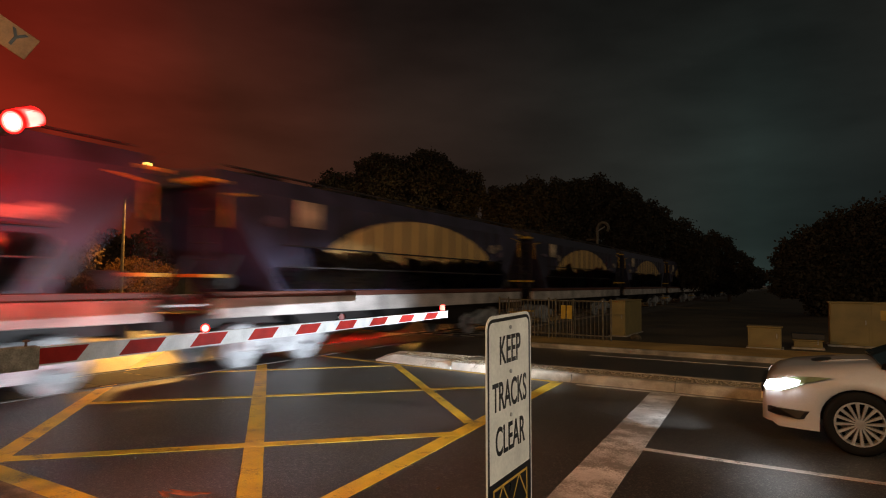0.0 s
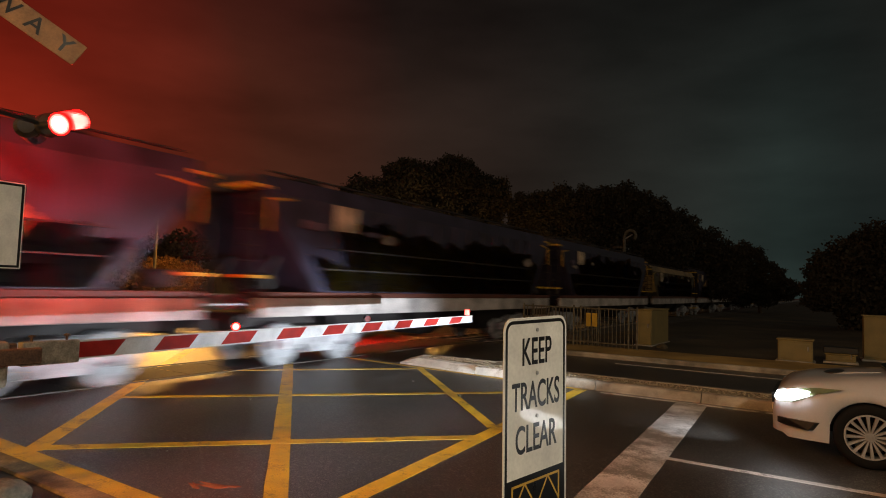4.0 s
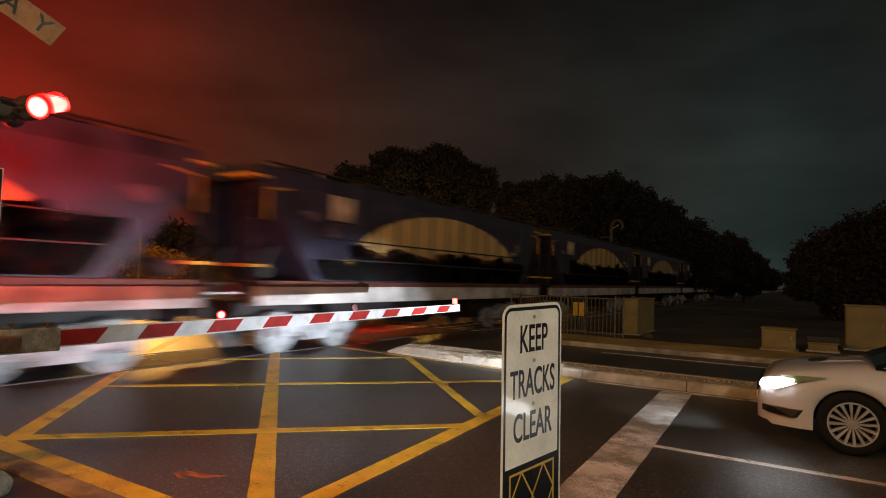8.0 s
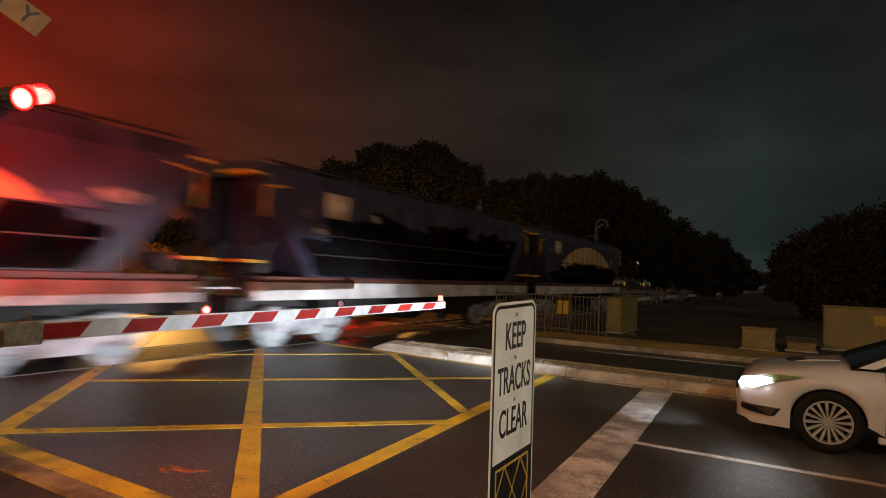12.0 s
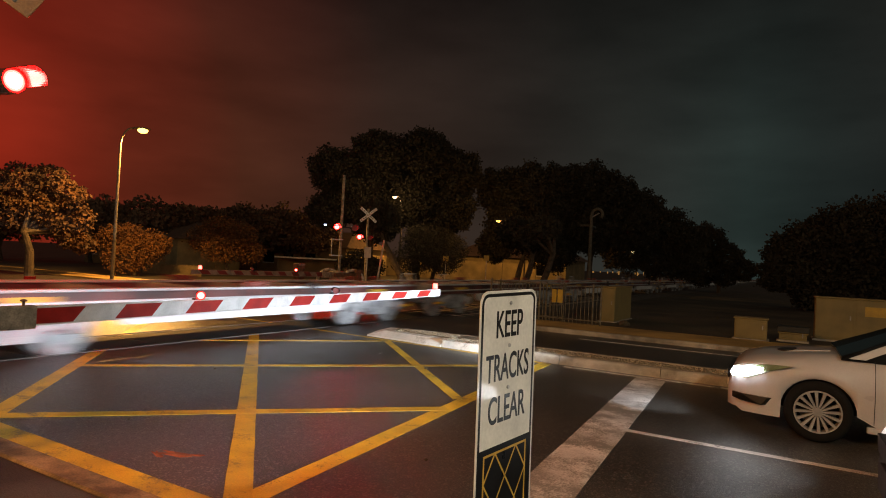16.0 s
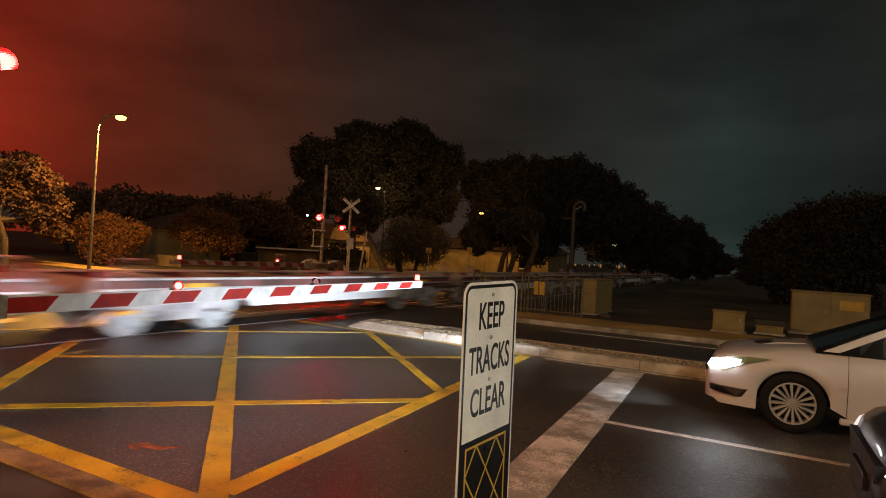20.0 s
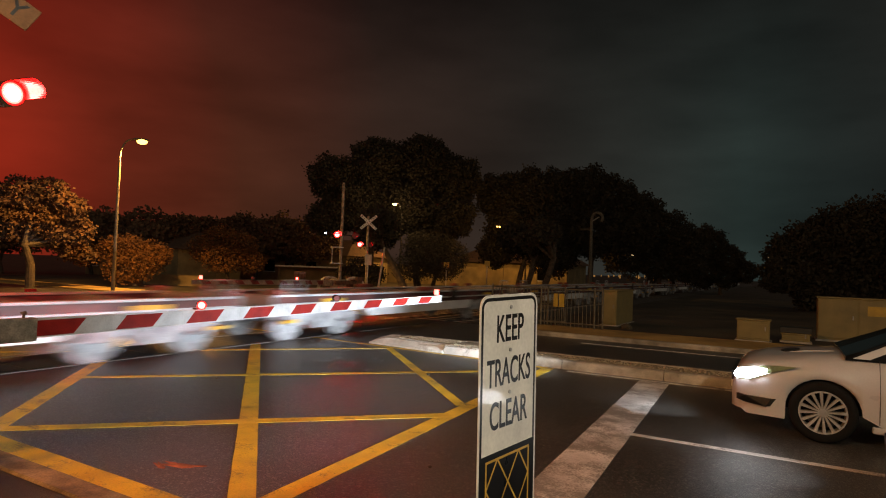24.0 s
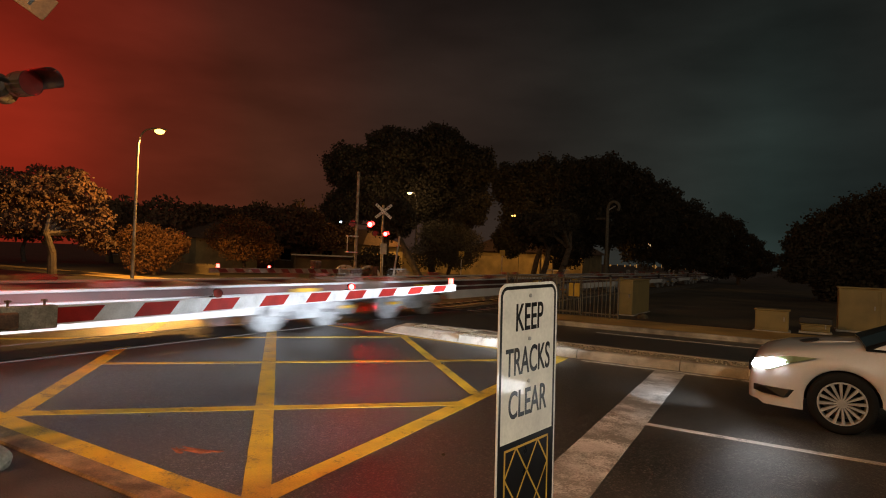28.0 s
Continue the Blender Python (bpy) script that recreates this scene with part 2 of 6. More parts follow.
def graffiti(name, lead, trail, split, seed, scale=0.55):
    """Sprayed lettering seen as blocks of colour with dark outlines and pale fills."""
    m = bpy.data.materials.new(name)
    m.use_nodes = True
    nt = m.node_tree
    N, L = nt.nodes.new, nt.links.new
    p = nt.nodes["Principled BSDF"]
    p.inputs["Roughness"].default_value = 0.5
    tc, mp = N("ShaderNodeTexCoord"), N("ShaderNodeMapping")
    mp.inputs["Location"].default_value = (seed * 3.7, seed * 5.1, seed * 1.9)
    mp.inputs["Scale"].default_value = (0.05, 0.8, 1.0)
    L(tc.outputs["Object"], mp.inputs[0])
    no = N("ShaderNodeTexNoise")
    no.inputs["Scale"].default_value, no.inputs["Detail"].default_value = 1.3, 2
    L(mp.outputs[0], no.inputs["Vector"])
    mv = N("ShaderNodeMix")
    mv.data_type, mv.blend_type = "RGBA", "LINEAR_LIGHT"
    mv.inputs[0].default_value = 0.75
    L(mp.outputs[0], mv.inputs[6])
    L(no.outputs[1], mv.inputs[7])
    v1, v2 = N("ShaderNodeTexVoronoi"), N("ShaderNodeTexVoronoi")
    v2.feature = "DISTANCE_TO_EDGE"
    for v in (v1, v2):
        v.inputs["Scale"].default_value = scale * 2.6
        L(mv.outputs[2], v.inputs["Vector"])
    ramps = []
    for palette in (lead, trail):
        r = N("ShaderNodeValToRGB")
        r.color_ramp.interpolation = "CONSTANT"
        n = len(palette)
        r.color_ramp.elements[0].position, r.color_ramp.elements[0].color = 0, (*palette[0], 1)
        r.color_ramp.elements[1].position, r.color_ramp.elements[1].color = 1 / n, (*palette[1], 1)
        for k in range(2, n):
            e = r.color_ramp.elements.new(k / n)
            e.color = (*palette[k], 1)
        L(v1.outputs["Color"], r.inputs[0])
        ramps.append(r.outputs[0])
    sep, bd, wob = N("ShaderNodeSeparateXYZ"), N("ShaderNodeMapRange"), N("ShaderNodeMath")
    L(tc.outputs["Object"], sep.inputs[0])
    wob.operation = "MULTIPLY_ADD"
    wob.inputs[1].default_value = 2.2
    L(no.outputs[0], wob.inputs[0])
    L(sep.outputs[1], wob.inputs[2])
    bd.inputs["From Min"].default_value, bd.inputs["From Max"].default_value = split + 0.9, split + 1.3
    L(wob.outputs[0], bd.inputs[0])
    both = N("ShaderNodeMix")
    both.data_type = "RGBA"
    L(bd.outputs[0], both.inputs[0])
    L(ramps[0], both.inputs[6])
    L(ramps[1], both.inputs[7])
    e = N("ShaderNodeValToRGB")
    e.color_ramp.elements[0].position, e.color_ramp.elements[0].color = 0.0, (0.25, 0.25, 0.25, 1)
    e.color_ramp.elements[1].position, e.color_ramp.elements[1].color = 0.055, (1, 1, 1, 1)
    L(v2.outputs["Distance"], e.inputs[0])
    mx = N("ShaderNodeMix")
    mx.data_type = "RGBA"
    L(e.outputs[0], mx.inputs[0])
    mx.inputs[6].default_value = (0.07, 0.05, 0.08, 1)
    L(both.outputs[2], mx.inputs[7])
    # loose sprayed strokes across the blocks: dark ones, then pale ones
    last = mx.outputs[2]
    for sc, ink, off, wid in ((0.9, (0.05, 0.04, 0.06), 0.0, 0.012), (1.1, (0.55, 0.50, 0.50), 7.3, 0.014)):
        st, mo, ab, mk = N("ShaderNodeTexNoise"), N("ShaderNodeVectorMath"), N("ShaderNodeMath"), N("ShaderNodeMix")
        mo.inputs[1].default_value = (off, off, seed)
        L(mp.outputs[0], mo.inputs[0])
        st.inputs["Scale"].default_value, st.inputs["Detail"].default_value, st.inputs["Distortion"].default_value = sc, 1.5, 1.6
        L(mo.outputs[0], st.inputs["Vector"])
        ab.operation = "COMPARE"
        ab.inputs[1].default_value, ab.inputs[2].default_value = 0.53, wid
        L(st.outputs[0], ab.inputs[0])
        mk.data_type = "RGBA"
        L(ab.outputs[0], mk.inputs[0])
        L(last, mk.inputs[6])
        mk.inputs[7].default_value = (*ink, 1)
        last = mk.outputs[2]
    n2 = N("ShaderNodeTexNoise")
    n2.inputs["Scale"].default_value, n2.inputs["Detail"].default_value = 9, 5
    L(tc.outputs["Object"], n2.inputs["Vector"])
    m3 = N("ShaderNodeMix")
    m3.data_type, m3.blend_type = "RGBA", "MULTIPLY"
    m3.inputs[0].default_value = 0.3
    L(last, m3.inputs[6])
    L(n2.outputs[0], m3.inputs[7])
    L(m3.outputs[2], p.inputs["Base Color"])
    return m


M = {}
M["asphalt"] = material("asphalt", (0.047, 0.044, 0.040), 0.37, var=0.40, scale=0.6, bump=0.55, fine=120, spec=0.5)
def add_specks(m, colour, scale, share):
    """Pale chips of stone scattered in a dark binder."""
    nt = m.node_tree
    N, L = nt.nodes.new, nt.links.new
    p = nt.nodes["Principled BSDF"]
    src = p.inputs["Base Color"].links[0].from_socket
    tc, vo, no = N("ShaderNodeTexCoord"), N("ShaderNodeTexVoronoi"), N("ShaderNodeTexNoise")
    vo.inputs["Scale"].default_value = scale
    no.inputs["Scale"].default_value, no.inputs["Detail"].default_value = 1.1, 6
    L(tc.outputs["Object"], vo.inputs["Vector"])
    L(tc.outputs["Object"], no.inputs["Vector"])
    r, mu, mx, sp = N("ShaderNodeValToRGB"), N("ShaderNodeMath"), N("ShaderNodeMix"), N("ShaderNodeSeparateColor")
    L(vo.outputs["Color"], sp.inputs[0])
    r.color_ramp.elements[0].position, r.color_ramp.elements[0].color = 1 - share - 0.05, (0, 0, 0, 1)
    r.color_ramp.elements[1].position, r.color_ramp.elements[1].color = 1 - share + 0.05, (1, 1, 1, 1)
    L(sp.outputs[0], r.inputs[0])
    mu.operation = "MULTIPLY"
    L(r.outputs[0], mu.inputs[0])
    L(no.outputs[0], mu.inputs[1])
    mx.data_type = "RGBA"
    L(mu.outputs[0], mx.inputs[0])
    L(src, mx.inputs[6])
    mx.inputs[7].default_value = (*colour, 1)
    L(mx.outputs[2], p.inputs["Base Color"])


add_specks(M["asphalt"], (0.25, 0.23, 0.20), 70, 0.13)
M["footpath"] = material("footpath_asphalt", (0.040, 0.035, 0.030), 0.8, var=0.4, scale=2.0, bump=1.0, fine=90)
M["dirt"] = material("dry_verge", (0.055, 0.045, 0.028), 0.95, var=0.45, scale=0.35, bump=1.0, fine=12)
M["sand_path"] = material("sandy_path", (0.42, 0.28, 0.085), 0.9, var=0.35, scale=0.6, bump=0.8, fine=30)
M["ballast"] = material("ballast", (0.09, 0.08, 0.07), 0.9, var=0.5, scale=9, bump=1.0, fine=40)
M["yellow"] = worn_paint("yellow_road_paint", (0.60, 0.39, 0.02), (0.12, 0.088, 0.045), 0.26, 0.5)
M["yellow_new"] = worn_paint("fresh_yellow_road_paint", (0.68, 0.45, 0.03), (0.10, 0.075, 0.045), 0.15, 0.5)
M["white_old"] = worn_paint("worn_white_road_paint", (0.72, 0.71, 0.69), (0.25, 0.24, 0.22), 0.74, 0.5, 1.5)
M["white_line"] = worn_paint("white_road_paint", (0.68, 0.67, 0.64), (0.10, 0.098, 0.095), 0.35, 0.5)
M["white_nose"] = worn_paint("white_kerb_paint", (0.86, 0.85, 0.80), (0.4, 0.38, 0.33), 0.15, 0.6)
M["concrete"] = material("kerb_concrete", (0.40, 0.365, 0.30), 0.85, var=0.3, scale=3, bump=0.6, fine=70)
M["pebble"] = material("exposed_pebble", (0.32, 0.27, 0.18), 0.85, var=0.5, scale=40, bump=1.0, fine=140)
M["pebble_loose"] = material("pale_pebble", (0.42, 0.36, 0.25), 0.7, var=0.5, scale=25, bump=0.2)
M["steel"] = material("rail_steel", (0.10, 0.088, 0.078), 0.7, 0.3, var=0.2, scale=3, bump=0.05)
M["rust"] = material("rusty_steel", (0.14, 0.075, 0.045), 0.8, 0.2, var=0.4, scale=8, bump=0.4)
M["rubber"] = material("crossing_rubber", (0.03, 0.03, 0.03), 0.7, var=0.3, scale=4, bump=0.4)
M["hood"] = material("glossy_black_hood", (0.035, 0.03, 0.03), 0.22, var=0.15, scale=8, bump=0.03, coat=0.6)
# near crossbuck: white board coloured brown for the dim light on it
M["board_dim"] = material("grimy_cream_board", (0.36, 0.20, 0.10), 0.7, var=0.25, scale=5, bump=0.05)
# edge strip concrete, tinted for the orange light that falls along it
M["kerb_strip"] = material("dusty_edge_concrete", (0.22, 0.15, 0.075), 0.85, var=0.4, scale=4, bump=0.6, fine=70)
M["galv"] = material("galvanised_steel", (0.42, 0.41, 0.39), 0.5, 0.6, var=0.25, scale=7, bump=0.15)
M["fence_steel"] = material("dull_fence_steel", (0.16, 0.145, 0.11), 0.6, 0.3, var=0.3, scale=7, bump=0.15)
M["brown_galv"] = material("stained_galvanised_box", (0.30, 0.26, 0.20), 0.65, 0.2, var=0.35, scale=9, bump=0.3)
M["black"] = material("black_paint", (0.012, 0.012, 0.012), 0.5, var=0.2, scale=8, bump=0.1)
M["white"] = material("white_sheet", (0.72, 0.70, 0.66), 0.45, var=0.1, scale=5, bump=0.05)
M["boom_white"] = material("white_reflective_sheet", (0.52, 0.52, 0.52), 0.6, var=0.12, scale=6, bump=0.02, coat=0.0, spec=0.15)
M["boom_red"] = material("red_reflective_sheet", (0.27, 0.018, 0.014), 0.6, var=0.12, scale=6, bump=0.02, coat=0.0, spec=0.1)
# far gate: the same two paints, darkened for the weak light out there
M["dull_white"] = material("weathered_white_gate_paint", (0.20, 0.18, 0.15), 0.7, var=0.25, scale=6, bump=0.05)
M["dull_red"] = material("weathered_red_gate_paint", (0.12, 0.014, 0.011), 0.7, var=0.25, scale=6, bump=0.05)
M["sign_face"] = material("sign_sheet", (0.76, 0.73, 0.66), 0.5, var=0.10, scale=5, bump=0.02, coat=0.2)
M["sign_ink"] = material("sign_black", (0.008, 0.008, 0.008), 0.3, var=0.1, scale=8, bump=0.0, coat=0.0, spec=0.2)
M["sign_yellow"] = material("sign_yellow", (0.60, 0.36, 0.05), 0.3, var=0.1, scale=8, bump=0.0)
M["red_on"] = glow("red_lamp_lit", (1.0, 0.0055, 0.0045), 1500.0)
M["red_far"] = glow("red_far_lamp_lit", (1.0, 0.0016, 0.0018), 900.0)
M["red_beam"] = glow("red_trackside_lamp_lit", (1.0, 0.006, 0.011), 5200.0)
M["red_small"] = glow("red_marker_lit", (1.0, 0.012, 0.010), 110.0)
M["red_rim"] = glow("red_lamp_rim", (1.0, 0.004, 0.003), 9.0)
M["red_mid"] = glow("red_lamp_ring", (1.0, 0.065, 0.05), 11.0)
M["red_off"] = material("red_lens_unlit", (0.16, 0.012, 0.010), 0.45, var=0.1, scale=9, bump=0.0, coat=0.05)
M["sodium_glow"] = glow("sodium_lens", (1.0, 0.50, 0.09), 6.0)
M["pale_glow"] = glow("pale_lens", (1.0, 0.70, 0.34), 3.0)
M["window_glow"] = glow("lit_far_window", (1.0, 0.50, 0.13), 0.22)
M["pole_pale"] = material("pale_pole_paint", (0.17, 0.14, 0.09), 0.6, 0.1, var=0.25, scale=7, bump=0.1)
M["pole_dark"] = material("weathered_pole_paint", (0.11, 0.095, 0.07), 0.7, 0.0, var=0.25, scale=7, bump=0.15)
M["leaf"] = material("leaf", (0.052, 0.046, 0.034), 0.95, var=0.25, scale=1.5, bump=0.2, rnd=0.2, spec=0.1)
M["post_white"] = material("weathered_white_post", (0.5, 0.46, 0.38), 0.7, var=0.2, scale=5)
# these two leaf colours carry the street lamp's orange
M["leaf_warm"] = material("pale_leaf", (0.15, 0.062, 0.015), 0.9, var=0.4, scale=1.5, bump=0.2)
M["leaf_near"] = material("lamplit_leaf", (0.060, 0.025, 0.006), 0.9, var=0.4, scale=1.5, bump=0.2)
# raised and browned to stand for orange haze over the far trees
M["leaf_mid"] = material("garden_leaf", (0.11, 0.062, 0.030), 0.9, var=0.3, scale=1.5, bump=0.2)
M["bark"] = material("bark", (0.075, 0.055, 0.038), 0.9, var=0.4, scale=5, bump=0.8, fine=30)
M["cabinet"] = material("beige_cabinet_paint", (0.25, 0.195, 0.075), 0.6, var=0.15, scale=2, bump=0.1)
M["cab_label"] = material("yellow_label", (0.50, 0.32, 0.03), 0.5, var=0.1)
M["wall_far"] = material("rendered_wall", (0.26, 0.20, 0.10), 0.9, var=0.25, scale=0.8, bump=0.3)
M["roof_far"] = material("tiled_roof", (0.10, 0.06, 0.04), 0.85, var=0.3, scale=3, bump=0.5)
M["rock"] = material("weathered_rock", (0.095, 0.078, 0.05), 0.9, var=0.35, scale=9, bump=1.0, fine=40)


# ---- building tools ----
def box(bm, x0, x1, y0, y1, z0, z1, bevel=0.0, seg=1):
    vs = bmesh.ops.create_cube(bm, size=1)["verts"]
    for v in vs:
        v.co = Vector(((x0 + x1) / 2 + v.co.x * (x1 - x0), (y0 + y1) / 2 + v.co.y * (y1 - y0), (z0 + z1) / 2 + v.co.z * (z1 - z0)))
    if bevel:
        es = list({e for v in vs for e in v.link_edges})
        bmesh.ops.bevel(bm, geom=es, offset=bevel, segments=seg, affect="EDGES", profile=0.5)
    return bm


def rod(bm, p, q, r, r2=None, seg=10, caps=True):
    p, q = Vector(p), Vector(q)
    d = q - p
    m = Matrix.Translation((p + q) / 2) @ d.to_track_quat("Z", "Y").to_matrix().to_4x4()
    bmesh.ops.create_cone(bm, cap_ends=caps, segments=seg, radius1=r, radius2=r if r2 is None else r2, depth=d.length, matrix=m)
    return bm


def prism(bm, outline, axis, a, b):
    """A closed outline of pairs, drawn out along axis from a to b."""
    put = {"x": lambda p, s: (s, p[0], p[1]), "y": lambda p, s: (p[0], s, p[1]), "z": lambda p, s: (p[0], p[1], s)}[axis]
    lo, hi = [bm.verts.new(put(p, a)) for p in outline], [bm.verts.new(put(p, b)) for p in outline]
    n = len(outline)
    fs = [bm.faces.new(lo), bm.faces.new(hi)]
    fs += [bm.faces.new((lo[i], lo[(i + 1) % n], hi[(i + 1) % n], hi[i])) for i in range(n)]
    bmesh.ops.recalc_face_normals(bm, faces=fs)
    return bm


def loft(bm, rings, close=True):
    """Skins rings of equal length, one after another."""
    vs = [[bm.verts.new(p) for p in ring] for ring in rings]
    n = len(rings[0])
    fs = []
    for a, b in zip(vs, vs[1:]):
        for i in range(n if close else n - 1):
            fs.append(bm.faces.new((a[i], a[(i + 1) % n], b[(i + 1) % n], b[i])))
    if close:
        fs += [bm.faces.new(vs[0]), bm.faces.new(vs[-1])]
    bmesh.ops.recalc_face_normals(bm, faces=fs)
    return bm


def tube(bm, pts, r, seg=8):
    for p, q in zip(pts, pts[1:]):
        rod(bm, p, q, r, seg=seg)
    return bm


def mesh_of(bm, name, mat, smooth=False):
    me = bpy.data.meshes.new(name)
    bm.to_mesh(me)
    bm.free()
    for m in mat if isinstance(mat, (list, tuple)) else [mat]:
        me.materials.append(m)
    if smooth:
        for p in me.polygons:
            p.use_smooth = True
    return me


def part(name, bm, mat, parent, label="", smooth=False):
    ob = new(name, mesh_of(bm, name, mat, smooth))
    ob.parent = parent
    if label:
        tagged(ob, label)
    return ob


def thing(name, label, category, m=None, group="", kind=""):
    ob = new(name)
    ob.empty_display_size = 0.2
    if m is not None:
        ob.matrix_basis = m
    return tagged(ob, label, category, group, kind)


def solid(name, bm, mat, label, category="", kind="", group="", smooth=False):
    return tagged(new(name, mesh_of(bm, name, mat, smooth)), label, category, group, kind)


def B():
    return bmesh.new()


def put_text(words, size, m, mat, parent, name="lettering", depth=0.0008, label="", bold=0.002):
    """Raised letters in the built-in font, turned into a mesh."""
    cu = bpy.data.curves.new(name, "FONT")
    cu.body, cu.size, cu.extrude, cu.align_x, cu.align_y, cu.offset = words, size, depth, "CENTER", "CENTER", bold
    ob = bpy.data.objects.new(name, cu)
    scene.collection.objects.link(ob)
    dg = bpy.context.evaluated_depsgraph_get()
    me = bpy.data.meshes.new_from_object(ob.evaluated_get(dg))
    bpy.data.objects.remove(ob)
    bpy.data.curves.remove(cu)
    me.materials.clear()
    me.materials.append(mat)
    o = new(name, me)
    o.parent = parent
    o.matrix_basis = m
    if label:
        tagged(o, label)
    return o


# ---- the ground, the road and the track ----
TRACK_X, GAUGE = -10.33, 1.5
bm = B()
bmesh.ops.create_grid(bm, x_segments=60, y_segments=60, size=900)
for v in bm.verts:
    v.co.z = -0.09
solid("ground", bm, M["dirt"], "dark dry grass and dirt beyond the road", "ground", "structure")

bm = B()
box(bm, -160, 90, 2.56, 16.95, -0.3, 0.0)
road = solid("road", bm, M["asphalt"], "damp dark asphalt road with box marking over the crossing", "road", "structure")

bm = B()
box(bm, -160, 90, -14, 2.32, -0.3, 0.02)
solid("pavement", bm, M["footpath"], "dark rough asphalt footpath beside the road", "pavement", "structure")
bm = B()
box(bm, -9.0, 90, 2.33, 2.55, -0.3, 0.035, 0.015)
solid("kerb", bm, M["kerb_strip"], "low concrete edge strip beside the road", "kerb", "structure")
LINES = []


def line(name, a, b, width, mat, label=""):
    """A painted stripe from a to b on the road, a few millimetres thick, with slightly ragged sides."""
    rng = random.Random(hash((round(a[0], 2), round(b[1], 2))) & 255)
    a, b = Vector((*a, 0)), Vector((*b, 0))
    d = (b - a).normalized()
    s = Vector((-d.y, d.x, 0)) * width / 2
    n = max(2, int((b - a).length / 0.22))
    LINES.append(name)
    top = 0.0018 + 0.00025 * len(LINES)
    bm = B()
    rows = []
    for k in range(n + 1):
        c = a.lerp(b, k / n)
        j1, j2 = 1 + rng.uniform(-1, 1) * 0.006 / width, 1 + rng.uniform(-1, 1) * 0.006 / width
        rows.append([bm.verts.new(c + s * j1 + Vector((0, 0, z))) for z in (0.0, top)] + [bm.verts.new(c - s * j2 + Vector((0, 0, z))) for z in (top, 0.0)])
    fs = []
    for r0, r1 in zip(rows, rows[1:]):
        for i in range(3):
            fs.append(bm.faces.new((r0[i], r0[i + 1], r1[i + 1], r1[i])))
    bmesh.ops.recalc_face_normals(bm, faces=fs)
    for f in bm.faces:
        if abs(f.normal.z) > 0.9 and f.normal.z < 0:
            f.normal_flip()
    return part(name, bm, mat, road, label)


line("boundary_line", (-14.6, 11.08), (-3.62, 10.27), 0.12, M["yellow_new"])
line("boundary_line", (-15.5, 2.72), (-3.05, 2.665), 0.24, M["yellow"])
line("boundary_line", (-3.16, 2.9), (-3.62, 10.30), 0.20, M["yellow_new"])
line("hatch_line", (-10.80, 10.12), (-3.12, 2.78), 0.20, M["yellow"])
line("hatch_line", (-7.20, 10.42), (-3.48, 6.66), 0.15, M["yellow_new"])
line("hatch_line", (-14.2, 10.05), (-6.55, 2.77), 0.20, M["yellow"])
line("hatch_line", (-8.62, 4.74), (-3.95, 9.62), 0.14, M["yellow"])
line("hatch_line", (-6.70, 2.80), (-3.36, 6.14), 0.17, M["yellow"])
line("hatch_line", (-12.2, 4.6), (-7.2, 10.4), 0.13, M["yellow"])
line("stop_line", (-1.48, 3.9), (-1.77, 10.16), 0.46, M["white_old"], "broad worn white stop line across two lanes")
line("lane_line", (-1.40, 6.63), (60, 6.60), 0.09, M["white_line"])
line("edge_line", (-3.25, 10.21), (14, 10.13), 0.10, M["white_line"])
line("edge_line", (-6.0, 11.98), (60, 11.6), 0.09, M["white_line"])
line("lane_line", (-4.3, 14.6), (60, 14.55), 0.08, M["white_line"])

# crossing panels and rails
for k in range(14):
    y0 = 2.6 + k * 1.03
    for x0, x1 in ((TRACK_X - GAUGE / 2 + 0.12, TRACK_X + GAUGE / 2 - 0.12),):
        bm = B()
        box(bm, x0, x1, y0, y0 + 1.015, -0.05, 0.006, 0.004)
        part("crossing_panel", bm, M["rubber"], road)
for s in (-1, 1):
    bm = B()
    xc = TRACK_X + s * GAUGE / 2
    prism(bm, [(xc - 0.035, 0.012), (xc + 0.035, 0.012), (xc + 0.035, -0.03), (xc + 0.01, -0.045), (xc + 0.01, -0.08), (xc - 0.01, -0.08), (xc - 0.01, -0.045), (xc - 0.035, -0.03)], "y", -160, 400)
    solid("rail", bm, M["steel"], "polished steel rail set flush in the road", "rail", "structure", "rails of the track")
bm = B()
for y0, y1 in ((-160, 2.3), (17.2, 400)):
    prism(bm, [(TRACK_X - 2.4, -0.1), (TRACK_X - 1.5, -0.03), (TRACK_X + 1.5, -0.03), (TRACK_X + 2.4, -0.1)], "y", y0, y1)
solid("ballast", bm, M["ballast"], "grey stone ballast under the track", "ballast", "structure")
for k in range(36):
    for y in (17.6 + k * 0.7, 1.9 - k * 0.7):
        if y > -9:
            bm = B()
            box(bm, TRACK_X - 1.25, TRACK_X + 1.25, y - 0.11, y + 0.11, -0.08, -0.02, 0.01)
            solid("sleeper", bm, M["concrete"], "concrete sleeper under the rails", "sleeper", "", "sleepers of the track")

